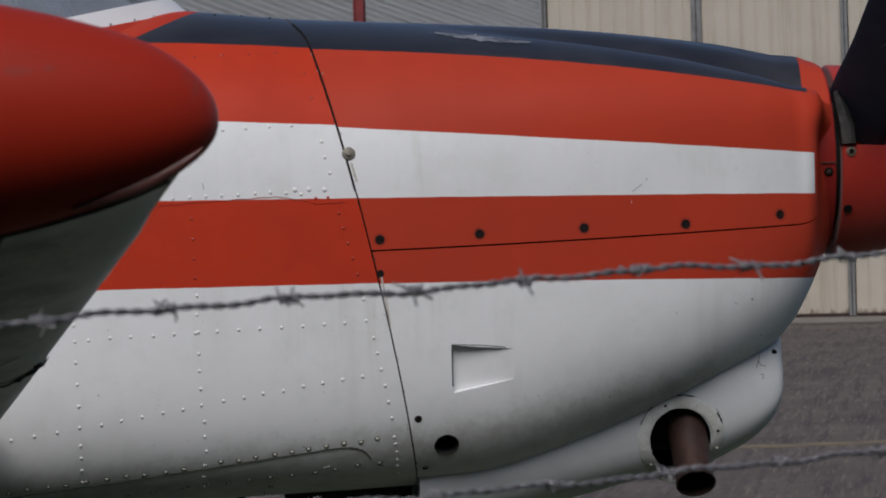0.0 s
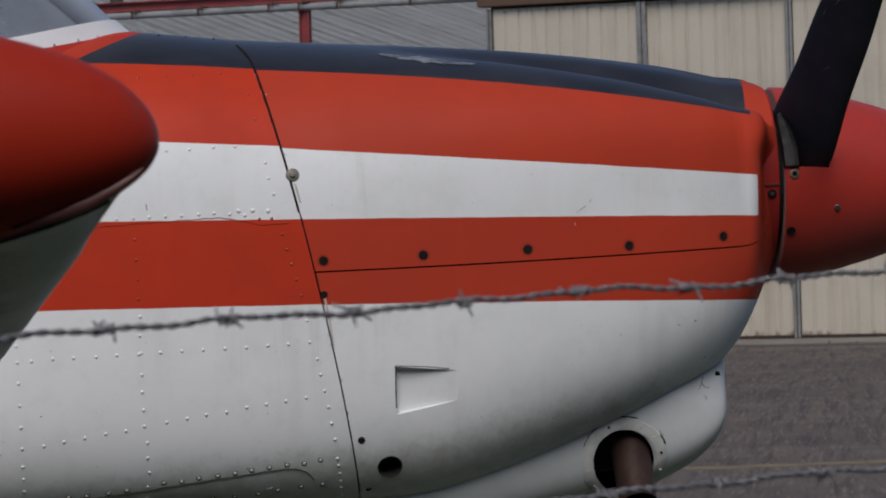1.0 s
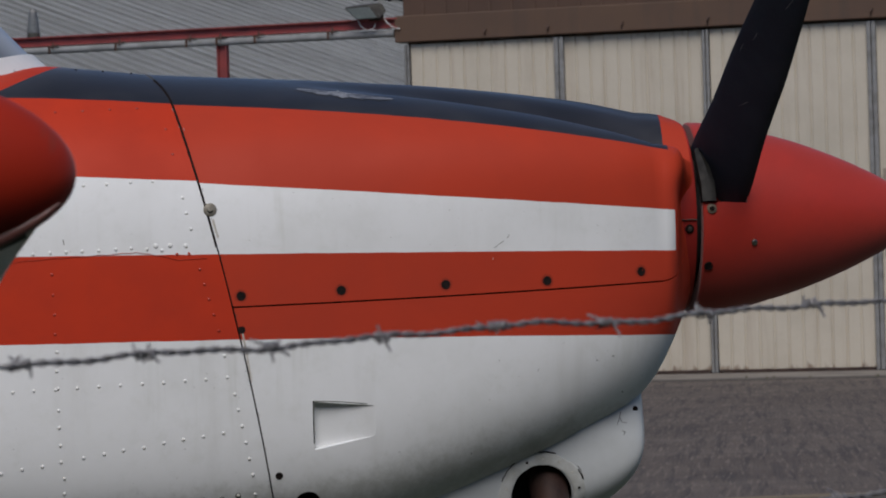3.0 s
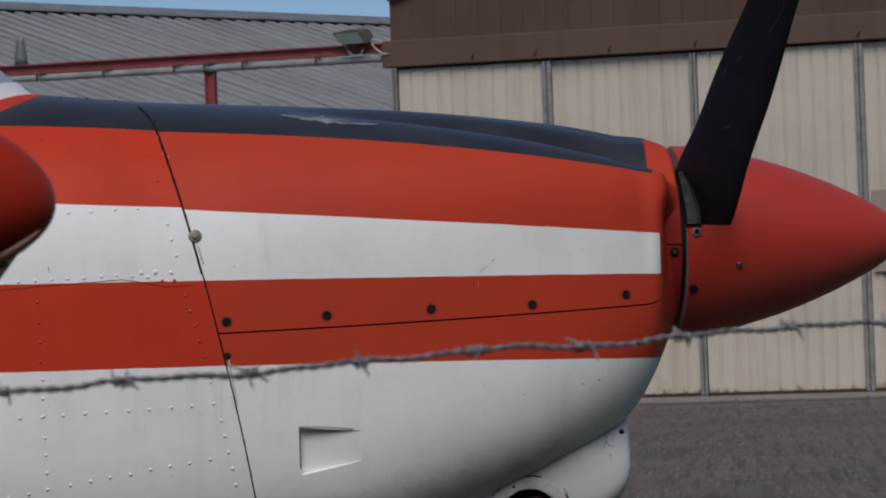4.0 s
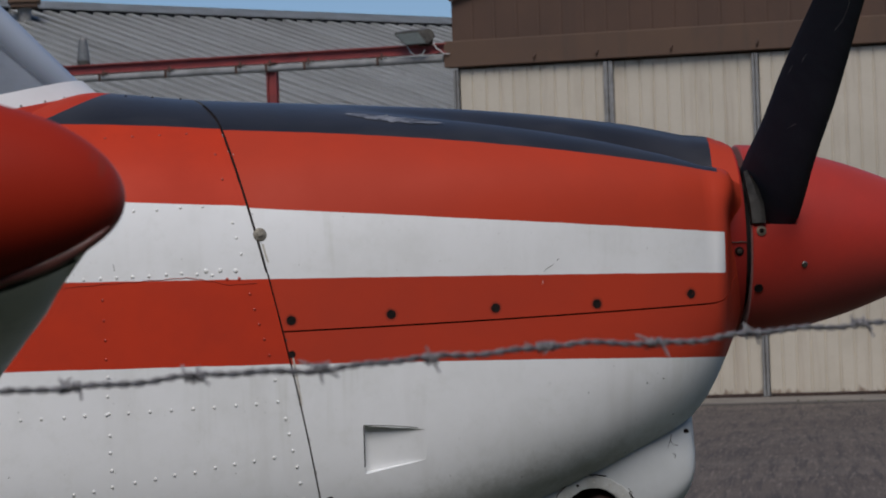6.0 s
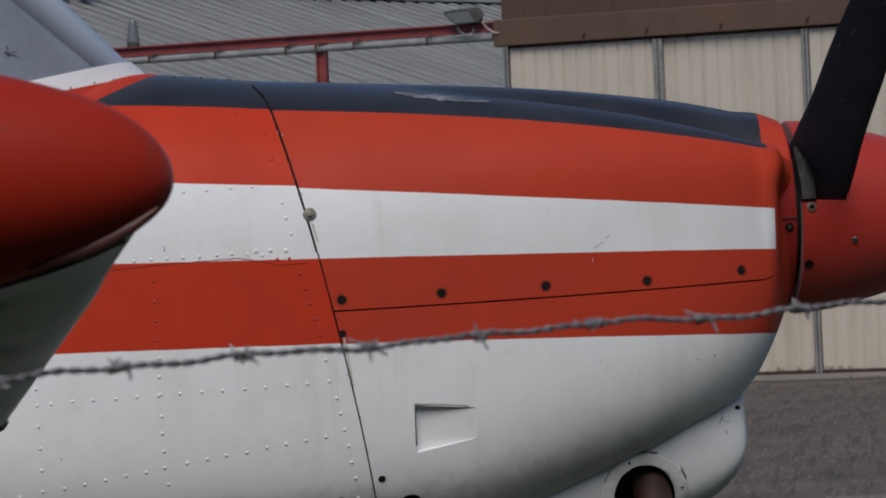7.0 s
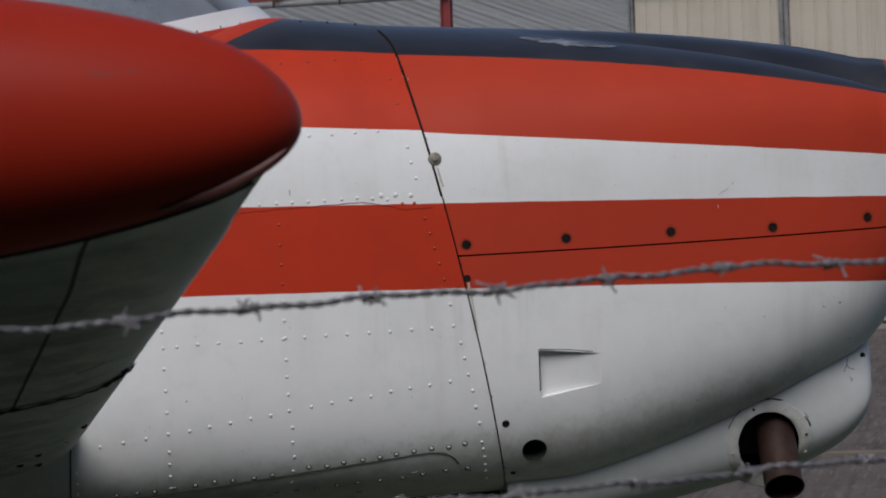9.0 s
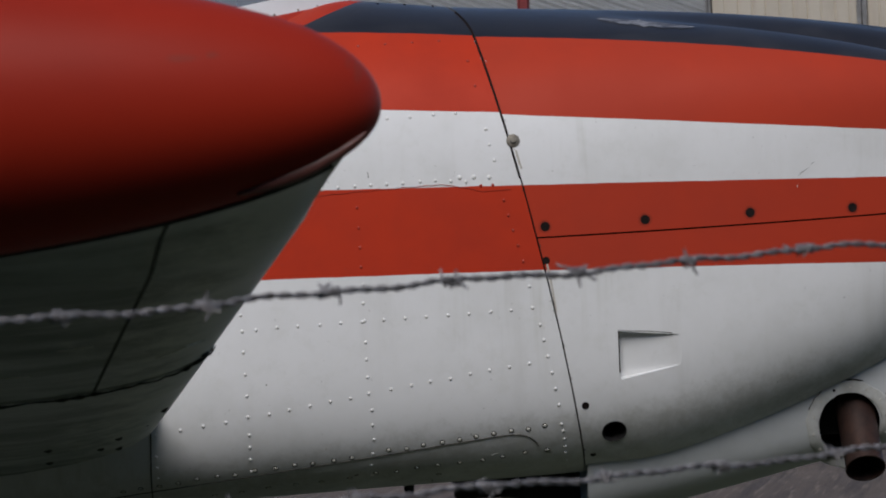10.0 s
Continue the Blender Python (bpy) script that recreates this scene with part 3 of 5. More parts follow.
def hull_of(front, back):
    """A solid between two outlines of the same number of points."""
    bm = bmesh.new()
    a, b = [bm.verts.new(p) for p in front], [bm.verts.new(p) for p in back]
    bm.faces.new(a)
    bm.faces.new(b[::-1])
    for k in range(len(a)):
        j = (k + 1) % len(a)
        bm.faces.new((a[k], b[k], b[j], a[j]))
    return bm


# the lamp's face looks down and towards the fence, so its outline leans
bm = hull_of([(-0.27, -0.20, 0.165), (0.10, -0.20, 0.185), (0.215, -0.14, 0.00), (-0.12, -0.14, -0.005)],
             [(-0.17, 0.02, 0.215), (0.20, 0.02, 0.225), (0.255, 0.05, 0.11), (0.02, 0.05, 0.06)])
bmesh.ops.bevel(bm, geom=list(bm.edges), offset=0.018, segments=2, affect="EDGES")
part("housing", bm, surface("weathered_grey_housing", (0.115, 0.105, 0.09), (0.055, 0.052, 0.045), 0.6, 0.2, 9, 0.001), flood)
bm = hull_of([(-0.215, -0.212, 0.148), (0.085, -0.212, 0.162), (0.175, -0.160, 0.02), (-0.105, -0.160, 0.015)],
             [(-0.215, -0.190, 0.148), (0.085, -0.190, 0.162), (0.175, -0.140, 0.02), (-0.105, -0.140, 0.015)])
part("pane", bm, surface("dusty_lamp_pane", (0.23, 0.26, 0.245), (0.16, 0.18, 0.175), 0.25, 0, 12, 0.0003), flood, "dusty pale glass pane", smooth=False)
for pts in ([(-0.12, -0.05, 0.0), (-0.08, -0.05, -0.08), (0.0, -0.05, -0.135), (0.09, -0.05, -0.115), (0.12, -0.05, -0.06)], [(0.22, 0.0, 0.02), (0.27, 0.0, -0.05), (0.36, 0.0, -0.12), (0.44, 0.0, -0.13)]):
    bm = bmesh.new()
    rod(bm, pts, 0.009, 6)
    part("cable", bm, surface("pale_cable", (0.5, 0.48, 0.46), (0.4, 0.38, 0.36), 0.5), flood, "pale cable")
bm = bmesh.new()
box(bm, (0.02, -0.02, -0.005), (0.20, 0.06, 0.08), 0.008)
part("bracket", bm, M["rust"], flood, smooth=False)

# ---- neighbouring shed: long grey ribbed roof ----
shed = empty("shed", (0, 0, 0), "long low shed with grey ribbed metal roof", "shed")
RIDGE_A, RIDGE_TURN = Vector((-1.44, 55.0, 6.205)), 38.0
SHED = Matrix.Translation(RIDGE_A) @ pose(0, 0, 0, 0, 0, RIDGE_TURN)
shed.matrix_world = SHED
M["roof"] = surface("grey_roof_sheet", (0.47, 0.475, 0.46), (0.39, 0.395, 0.38), 0.5, 0.0, 0.7, 0.001)
M["flashing"] = surface("pale_flashing", (0.42, 0.45, 0.47), (0.33, 0.35, 0.36), 0.6, 0, 2, 0.001)
SLOPE, PITCH = 0.30, 0.333
bm = bmesh.new()
prof, x = [], -14.0
while x < 22:
    prof += [(x, 0.0), (x + 0.15, 0.0), (x + 0.175, 0.12), (x + 0.31, 0.12)]
    x += PITCH
RUN = 12.0
rows = []
for s in (0.0, RUN):
    rows.append([bm.verts.new((a, -s, h - SLOPE * s)) for a, h in prof])
for i in range(len(prof) - 1):
    bm.faces.new((rows[1][i], rows[1][i + 1], rows[0][i + 1], rows[0][i]))
bmesh.ops.solidify(bm, geom=list(bm.faces), thickness=0.02)
part("roof", bm, M["roof"], shed, "grey ribbed metal roof sheet", smooth=False)
bm = bmesh.new()
pts = [(-0.42, -0.055), (-0.40, -0.03), (0.0, 0.11), (0.40, -0.03)]
a = [bm.verts.new((-14, y, z + 0.09)) for y, z in pts]
b = [bm.verts.new((22, y, z + 0.09)) for y, z in pts]
for i in range(3):
    bm.faces.new((a[i], b[i], b[i + 1], a[i + 1]))
bmesh.ops.solidify(bm, geom=list(bm.faces), thickness=0.008)
part("ridge_cap", bm, M["flashing"], shed, "pale ridge flashing", smooth=False)
# dark strip paints the shaded gaps between roof ribs and flashing
bm = bmesh.new()
box(bm, (-14, -0.37, -0.12), (22, -0.34, 0.03))
part("ridge_gap_shade", bm, M["dark"], shed, "dark strip added for the shade under the ridge flashing", smooth=False)
bm = bmesh.new()
vs = [bm.verts.new(p) for p in ((-14, 0, 0), (22, 0, 0), (22, 9, -2.2), (-14, 9, -2.2))]
bm.faces.new(vs)
bmesh.ops.solidify(bm, geom=list(bm.faces), thickness=0.02)
part("rear_roof", bm, M["roof"], shed, smooth=False)
bm = bmesh.new()
box(bm, (-13.8, -11.7, -6.205), (21.8, -11.5, -3.62))
box(bm, (-13.8, 8.6, -6.205), (21.8, 8.8, -2.25))
box(bm, (-13.8, -11.5, -6.205), (-13.6, 8.6, -3.62))
box(bm, (21.6, -11.5, -6.205), (21.8, 8.6, -3.62))
part("wall", bm, M["roof"], shed, smooth=False)
# flue on the shed roof
flue = empty("roof_flue", (0, 0, 0), "brown capped flue pipe standing on the shed roof", "flue")
flue.location = (-1.86, 53.2, 5.2)
bm = bmesh.new()
rod(bm, [(0, 0, 0.0), (0, 0, 0.95)], 0.11, 14)
part("pipe", bm, M["door_post"], flue)
bm = bmesh.new()
box(bm, (-0.21, -0.21, 0.95), (0.21, 0.21, 1.02), 0.01)
box(bm, (-0.25, -0.25, 1.02), (0.25, 0.25, 1.35), 0.01)
part("cap", bm, M["fascia"], flue, "brown box cap", smooth=False)

# ---- aeroplane: x to the nose, y away from the fence (0 on the centre line), z above the ground ----
plane = empty("airplane", (0, 7.2, 0), "red and white light propeller aeroplane with navy anti-glare panel", "airplane")

half_width = smooth_curve([(-4.6, 0.12), (-3.2, 0.30), (-1.8, 0.48), (-0.8, 0.525), (0.0, 0.515), (0.25, 0.50), (0.5, 0.483), (0.7, 0.458), (0.9, 0.42), (1.05, 0.38), (1.10, 0.360), (1.14, 0.338), (1.165, 0.318)])
crown = smooth_curve([(-4.6, 1.55), (-3.0, 1.68), (-1.6, 1.80), (-0.5, 1.825), (-0.35, 1.852), (-0.22, 1.882), (-0.10, 1.897), (-0.04, 1.892), (0.125, 1.874), (0.42, 1.857), (0.71, 1.837), (1.0, 1.80), (1.15, 1.768)])
ridge = smooth_curve([(-4.6, 1.55), (-3.0, 1.68), (-1.6, 1.80), (-0.5, 1.825), (-0.35, 1.852), (-0.22, 1.882), (-0.10, 1.893), (-0.04, 1.889), (0.125, 1.868), (0.42, 1.838), (0.66, 1.810), (0.88, 1.772), (1.03, 1.737), (1.15, 1.706)])
keel = smooth_curve([(-4.6, 1.32), (-3.0, 1.08), (-1.6, 0.90), (-0.6, 0.868), (0.04, 0.886), (0.34, 0.895), (0.47, 0.902), (0.59, 0.930), (0.71, 0.970), (0.835, 1.020), (0.955, 1.074), (1.08, 1.143), (1.14, 1.205), (1.15, 1.218)])
waist = smooth_curve([(-4.6, 1.44), (-1.6, 1.40), (0.0, 1.42), (0.6, 1.45), (1.15, 1.52)])
THRUST, RING = 1.545, 0.2035


def section(x, a):
    """Half section of the body at x, a from 0 (crown) to pi (keel), on the fence side: y, z."""
    nose = min(max((x - 0.2) / 0.95, 0), 1)
    up, low = 2.8 + 2.0 * nose**1.3, 4.7 - 1.2 * nose
    w, mid = half_width(x), waist(x)
    c, s = math.cos(a), math.sin(a)
    e = 2 / (up if c > 0 else low)
    y = w * max(s, 0.0) ** e
    if c > 0:
        z = mid + (ridge(x) - mid) * c**e
        lead = min(max((x - 1.05) / 0.10, 0), 1)
        y *= 1 - 0.03 * lead * lead * (3 - 2 * lead) * c**0.7
        z -= 0.055 * max(0.0, nose - 0.2) * math.exp(-(((y - 0.175) / 0.05) ** 2))
        z += (crown(x) - ridge(x)) * math.exp(-((y / (0.20 - 0.09 * nose)) ** 2)) * c**0.5
    else:
        z = mid - (mid - keel(x)) * (-c) ** e
    return -y, z


def seam(z):
    u = z - 1.4
    return -0.219 * u - 0.0819 * u * u - 5.0 * max(0.0, z - 1.797) ** 2


def on_body(x, z):
    """The y of the body's fence side at x and height z."""
    lo, hi = 0.02, math.pi - 0.02
    for _ in range(40):
        m = (lo + hi) / 2
        if section(x, m)[1] > z:
            lo = m
        else:
            hi = m
    return section(x, lo)[0]


def normal_at(x, z):
    e = 0.01
    p = Vector((x, on_body(x, z), z))
    u = Vector((x + e, on_body(x + e, z), z)) - p
    v = Vector((x, on_body(x, z + e), z + e)) - p
    n = u.cross(v).normalized()
    return n if n.y < 0 else -n


def body_row(xb, weight, angles):
    out = []
    for a in angles:
        x = xb
        for _ in range(2):
            y, z = section(x, min(max(a, 0), math.pi))
            x = xb + weight * seam(z)
        out.append((x, y, z))
    return out


def both_sides(row):
    """Mirrors a fence-side row (crown to keel) to the far side: keel to keel over the crown."""
    far = [(x, -y, z) for x, y, z in row]
    return row[::-1] + far[1:]


def under_sides(row):
    far = [(x, -y, z) for x, y, z in row]
    return row + far[::-1][1:]


SEAM_X = 0.2433
# rear fuselage, keel to keel over the crown
angles = [math.pi * k / 72 for k in range(73)]
stations = [-4.6, -4.0, -3.2, -2.4, -1.8, -1.4, -1.1, -0.9] + list(np.linspace(-0.75, SEAM_X - 0.0014, 34))
rows = [both_sides(body_row(x, min(max((x + 0.75) / 0.6, 0), 1), angles)) for x in stations]
rows[-1] = [(x - 0.0022 * min(1.0, max(0.0, (z - 1.50) / 0.2)) * (1 + 0.25 * math.sin(z * 190)), y, z) for x, y, z in rows[-1]]
fuselage = part("fuselage", shell(rows, 0.02), M["hull"], plane, "riveted fuselage skin with red and white bands")

# cowling, upper and lower halves
def split_angle(x, shift):
    z0 = shift + 1.38268 + 0.00644 * x + 0.01538 * x * x
    lo, hi = 0.3, math.pi - 0.3
    for _ in range(40):
        m = (lo + hi) / 2
        if section(x, m)[1] > z0:
            lo = m
        else:
            hi = m
    return lo


def cowl_stations():
    return list(np.linspace(SEAM_X + 0.0014, 1.134, 58))


face_out = smooth_curve([(0, 0), (0.1, 0.25), (0.2, 0.45), (0.3, 0.58), (0.4, 0.66), (0.5, 0.71), (0.6, 0.76), (0.7, 0.82), (0.8, 0.89), (0.9, 0.95), (1, 1)])
face_in = smooth_curve([(0, 0), (0.1, 0.02), (0.2, 0.08), (0.3, 0.20), (0.4, 0.36), (0.5, 0.52), (0.6, 0.68), (0.7, 0.82), (0.8, 0.92), (0.9, 0.975), (1, 1)])


def nose_rows(row):
    """Closes a cowling row (points at the front edge) in to the round nose ring."""
    made = []
    for t in (0.05, 0.1, 0.15, 0.2, 0.25, 0.3, 0.35, 0.4, 0.45, 0.5, 0.55, 0.6, 0.65, 0.7, 0.75, 0.8, 0.85, 0.9, 0.95, 1.0):
        new_row = []
        for x, y, z in row:
            ang = math.atan2(y, z - THRUST)
            rise = min(max((z - 1.585) / 0.09, 0.0), 1.0)
            end = RING - 0.006 + 0.0085 * rise
            ry, rz = end * math.sin(ang), THRUST + end * math.cos(ang)
            turn = face_in(t)
            low = min(1.0, 1.3 * max(0.0, -math.cos(ang)))
            high = min(max((math.cos(ang) - 0.25) / 0.5, 0.0), 1.0)
            turn = turn * (1 - low) + (0.75 * t + 0.25 * t * t) * low
            turn = turn * (1 - high) + t * high
            step = face_out(t) * (1 - low) + t * low
            reach = 0.069 + 0.025 * low + 0.024 * rise * rise * (3 - 2 * rise)
            new_row.append((x + reach * step, y + (ry - y) * turn, z + (rz - z) * turn))
        made.append(new_row)
    return made


def cowl_half(upper):
    rows = []
    gap = 0.0017
    for x in cowl_stations():
        wgt = 1 - min(max((x - SEAM_X) / 0.8, 0), 1) ** 1.0
        sp = split_angle(x + wgt * seam(1.39), gap if upper else -gap)
        if upper:
            ang = [sp * k / 60 for k in range(61)]
            rows.append(both_sides(body_row(x, wgt, ang)))
        else:
            ang = [sp + (math.pi - sp) * k / 60 for k in range(61)]
            rows.append(under_sides(body_row(x, wgt, ang)))
    return rows + nose_rows(rows[-1])


upper_cowl = part("upper_cowling", shell(cowl_half(True), 0.009), M["cowl"], plane, "smooth upper cowling with humped navy top")
lower_cowl = part("lower_cowling", shell(cowl_half(False), 0.022), M["cowl"], plane, "white rounded lower cowling, soiled underneath")

bm = bmesh.new()
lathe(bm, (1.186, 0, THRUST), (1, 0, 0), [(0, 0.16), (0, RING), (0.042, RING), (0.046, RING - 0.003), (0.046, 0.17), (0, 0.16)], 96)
# the cowling's red, darkened here for the shade between cheek and spinner
nose_ring = part("nose_ring", bm, surface("shaded_red_ring_paint", (0.34, 0.024, 0.018), (0.27, 0.021, 0.017), 0.5, 0, 9, 0.0003, spec=0.25), plane, "red round nose ring behind the spinner")

# recessed air duct: deep at its rear edge, running out flush ahead
def duct_cutter():
    bm = bmesh.new()
    pts = []
    for x, z, d in ((0.402, 1.193, 0.0185), (0.402, 1.097, 0.0185), (0.545, 1.126, -0.004), (0.545, 1.180, -0.004)):
        n, p = normal_at(x, z), Vector((x, on_body(x, z), z))
        pts.append((p + n * 0.02, p - n * d))
    o = [bm.verts.new(p[0]) for p in pts]
    i = [bm.verts.new(p[1]) for p in pts]
    bm.faces.new(o)
    bm.faces.new(i[::-1])
    for k in range(4):
        j = (k + 1) % 4
        bm.faces.new((o[k], i[k], i[j], o[j]))
    return bm


carve(lower_cowl, duct_cutter())


def drill(x, z, r, deep):
    n, p = normal_at(x, z), Vector((x, on_body(x, z), z))
    bm = bmesh.new()
    return lathe(bm, p + n * 0.02, -n, [(0, 0), (0, r), (deep, r), (deep, 0)], 28)


carve(lower_cowl, drill(0.387, 0.992, 0.025, 0.08))

n, p = normal_at(0.387, 0.992), Vector((0.387, on_body(0.387, 0.992), 0.992))
# dark tube added so the drain hole's lit wall turns black
bm = bmesh.new()
lathe(bm, p + n * 0.0005, -n, [(0.0, 0.0252), (0.0, 0.0240), (0.05, 0.0240), (0.05, 0.0)], 24)
part("hole_shade_tube", bm, M["dark"], lower_cowl, "dark tube painting the shade inside the drain hole")

# dark firewall and engine bay behind the gaps
bm = bmesh.new()
for xb in (SEAM_X - 0.03, SEAM_X + 0.03):
    ring = both_sides(body_row(xb, 1.0, angles[::3]))
    mid = Vector((xb, 0, 1.4))
    c = bm.verts.new(mid)
    vs = [bm.verts.new(mid + (Vector(p) - mid) * 0.965) for p in ring]
    for a, b in zip(vs, vs[1:]):
        bm.faces.new((c, a, b))
part("firewall", bm, M["dark"], plane, "dark firewall")
bm = bmesh.new()
lathe(bm, (0.3, 0, 1.40), (1, 0, 0.12), [(0, 0), (0, 0.28), (0.7, 0.24), (0.85, 0.12), (0.93, 0.12), (0.93, 0)], 24)
part("engine", bm, M["dark"], plane, "dark engine block inside the cowling")

# chin fairing under the nose
chin_low = smooth_curve([(0.300, 0.775), (0.686, 0.858), (0.798, 0.884), (0.949, 0.914), (0.982, 0.928), (1.031, 0.954), (1.061, 0.978), (1.084, 1.006), (1.096, 1.036), (1.101, 1.062)])
chin_wide = smooth_curve([(0.30, 0.365), (0.6, 0.342), (0.85, 0.300), (0.97, 0.280), (1.04, 0.270), (1.080, 0.260), (1.097, 0.248), (1.101, 0.235)])
rows = []
for x in list(np.linspace(0.335, 1.0, 20)) + list(1.0 + 0.101 * np.sin(np.linspace(0.12, math.pi / 2, 14))):
    w, lo, hi = chin_wide(x), chin_low(x), 1.23 - 0.02 * max(0, (x - 1.0) / 0.1)
    row = [(x, -0.84 * w, hi)]
    for k in range(49):
        a = math.pi * k / 48
        c, s = math.cos(a), max(0.0, math.sin(a))
        e = 2 / 4.6
        y = -w * abs(c) ** e * (1 if c > 0 else -1)
        row.append((x, y, hi - 0.12 - (hi - 0.12 - lo) * s**e))
    row.append((x, 0.84 * w, hi))
    rows.append(row)
last = rows[-1]
rows.append([(1.103, y * 0.95, z + (0.02 if z < 1.15 else 0)) for x, y, z in last])
rows.append([(1.088, y * 0.88, z + (0.03 if z < 1.15 else 0)) for x, y, z in last])
rows.append([(0.98, y * 0.86, z + (0.03 if z < 1.15 else 0)) for x, y, z in last])
chin = part("chin_fairing", shell(rows, 0.012), M["chin"], plane, "white chin fairing with cracked paint and shade toned in")
EX = Vector((0.8775, -0.290, 0.9745))
bm = bmesh.new()
carve(chin, lathe(bm, EX + Vector((-0.004, -0.06, 0)), (0, 1, 0), [(0, 0), (0, 0.068), (0.2, 0.068), (0.2, 0)], 40))
# dark block stands in for the shaded space behind the exhaust hole
bm = bmesh.new()
box(bm, (0.40, -0.19, 0.95), (0.96, 0.19, 1.10))
part("chin_shade_block", bm, M["dark"], plane, "dark block added as shade inside the chin fairing", smooth=False)
def chin_mark(x, z):
    w, lo, hi = chin_wide(x), chin_low(x), 1.23 - 0.02 * max(0, (x - 1.0) / 0.1)
    if z > hi - 0.12:
        return Vector((x, -w * (0.84 + 0.16 * (hi - z) / 0.12), z))
    v = min(1.0, (hi - 0.12 - z) / (hi - 0.12 - lo)) ** 4.6
    return Vector((x, -w * (1 - v) ** (1 / 4.6), z))



OUT = Vector((0.20, -0.98, 0.0))


def on_collar(a, r, lift):
    """A point of the flat collar that follows the chin's skin."""
    x, z = EX.x + r * math.cos(a), EX.z + r * math.sin(a)
    p = chin_mark(x, max(z, chin_low(x) + 0.014))
    return Vector((x, p.y, z)) + OUT * lift


bm = bmesh.new()
rings = []
for r, lift in ((0.0665, -0.008), (0.0665, 0.0026), (0.068, 0.0034), (0.078, 0.0032), (0.0895, 0.0028), (0.092, 0.0005), (0.092, -0.006)):
    ring = []
    for k in range(72):
        a = 2 * math.pi * k / 72
        rag = 0.0016 * math.sin(3 * a + 0.6) + 0.0011 * math.sin(11 * a) + 0.0008 * math.sin(23 * a + 1)
        ring.append(bm.verts.new(on_collar(a, r + (rag if r > 0.08 else 0.35 * rag), lift)))
    rings.append(ring)
for a, b in zip(rings, rings[1:]):
    for k in range(72):
        bm.faces.new((a[k], a[(k + 1) % 72], b[(k + 1) % 72], b[k]))
collar = part("exhaust_collar", bm, M["collar"], plane, "pale riveted collar round the exhaust")
for k in range(14):
    a = 2 * math.pi * k / 14 + 0.2
    bm = bmesh.new()
    lathe(bm, on_collar(a, 0.0790, 0.0028), OUT, [(0, 0.0032), (0.0012, 0.0028), (0.0016, 0)], 8)
    part("rivet", bm, M["grime"] if k in (0, 4) else M["rivet_dirty"], collar)
for a0, a1, r in ((1.25, 2.0, 0.0018), (2.15, 2.75, 0.0013), (0.35, 0.62, 0.0020)):
    bm = bmesh.new()
    n = max(6, int((a1 - a0) * 14))
    rod(bm, [on_collar(a, 0.0930 + 0.0009 * math.sin(a * 31), 0.0016) for a in np.linspace(a0, a1, n)], [r * (0.45 + 0.55 * abs(math.sin(k * 1.9))) for k in range(n)], 6)
    part("collar_sealant", bm, M["grime"], collar, "cracked dark sealant round the collar")
bm = bmesh.new()
top, tip = Vector((0.8930, -0.190, 1.056)), Vector((0.8975, -0.348, 0.8890))
axis = (tip - top).normalized()
lathe(bm, top, axis, [(0, 0.040), ((tip - top).length * 0.5, 0.040), ((tip - top).length - 0.012, 0.039), ((tip - top).length, 0.041), ((tip - top).length, 0.038), ((tip - top).length - 0.1, 0.037), ((tip - top).length - 0.1, 0)], 40)
part("exhaust_pipe", bm, M["exhaust"], plane, "rust-brown burnt exhaust stub")

# small vent hole and paint cracks on the chin
bm = bmesh.new()
lathe(bm, chin_mark(1.080, 1.146) + Vector((0.002, 0.004, 0)), (0.5, -1, 0), [(0, 0.0066), (0.0035, 0.0062), (0.0038, 0)], 14)
part("vent_hole", bm, M["grime"], chin, "small dark hole")
for pts in ([(1.050, 1.142), (1.047, 1.130), (1.052, 1.121), (1.062, 1.119)], [(1.047, 1.130), (1.040, 1.116)], [(1.050, 1.104), (1.056, 1.100), (1.053, 1.094)], [(0.953, 1.036), (0.960, 1.026), (0.959, 1.020)]):
    bm = bmesh.new()
    rod(bm, [chin_mark(x, z) + Vector((0, -0.0004, 0)) for x, z in pts], 0.0007, 5)
    part("paint_crack", bm, M["seal"], chin, "fine dark crack in the paint")

# spinner with its back plate
spin_curve = smooth_curve([(-0.03, 0.2065), (0.0, 0.2065), (0.06, 0.2030), (0.13, 0.1900), (0.165, 0.1803), (0.205, 0.1695), (0.245, 0.1570), (0.285, 0.1425), (0.325, 0.1266), (0.355, 0.1137), (0.405, 0.0898), (0.445, 0.0680), (0.47, 0.0515), (0.495, 0.032), (0.512, 0.0165), (0.522, 0.0)])


def spin_r(s):
    return max(0.0, spin_curve(s)) if s < 0.522 else 0.0


bm = bmesh.new()
prof = [(0.02, 0.0), (0.0, 0.19), (0.0, 0.203), (0.003, 0.2065)] + [(s, spin_r(s)) for s in 0.522 * np.sin(np.linspace(0.02, math.pi / 2, 40))]
lathe(bm, (1.245, 0, THRUST - 0.005), (1, 0, -0.006), prof, 96)
spinner = part("spinner", bm, M["spinner"], plane, "glossy red pointed spinner")
bm = bmesh.new()
cut = [(1.256, 1.572), (1.341, 1.568), (1.343, 1.600), (1.325, 1.700), (1.256, 1.735)]
a = [bm.verts.new((x, -0.30, z)) for x, z in cut]
b = [bm.verts.new((x, -0.10, z)) for x, z in cut]
bm.faces.new(a)
bm.faces.new(b[::-1])
for k in range(5):
    bm.faces.new((a[k], b[k], b[(k + 1) % 5], a[(k + 1) % 5]))
carve(spinner, bm)
bm = bmesh.new()
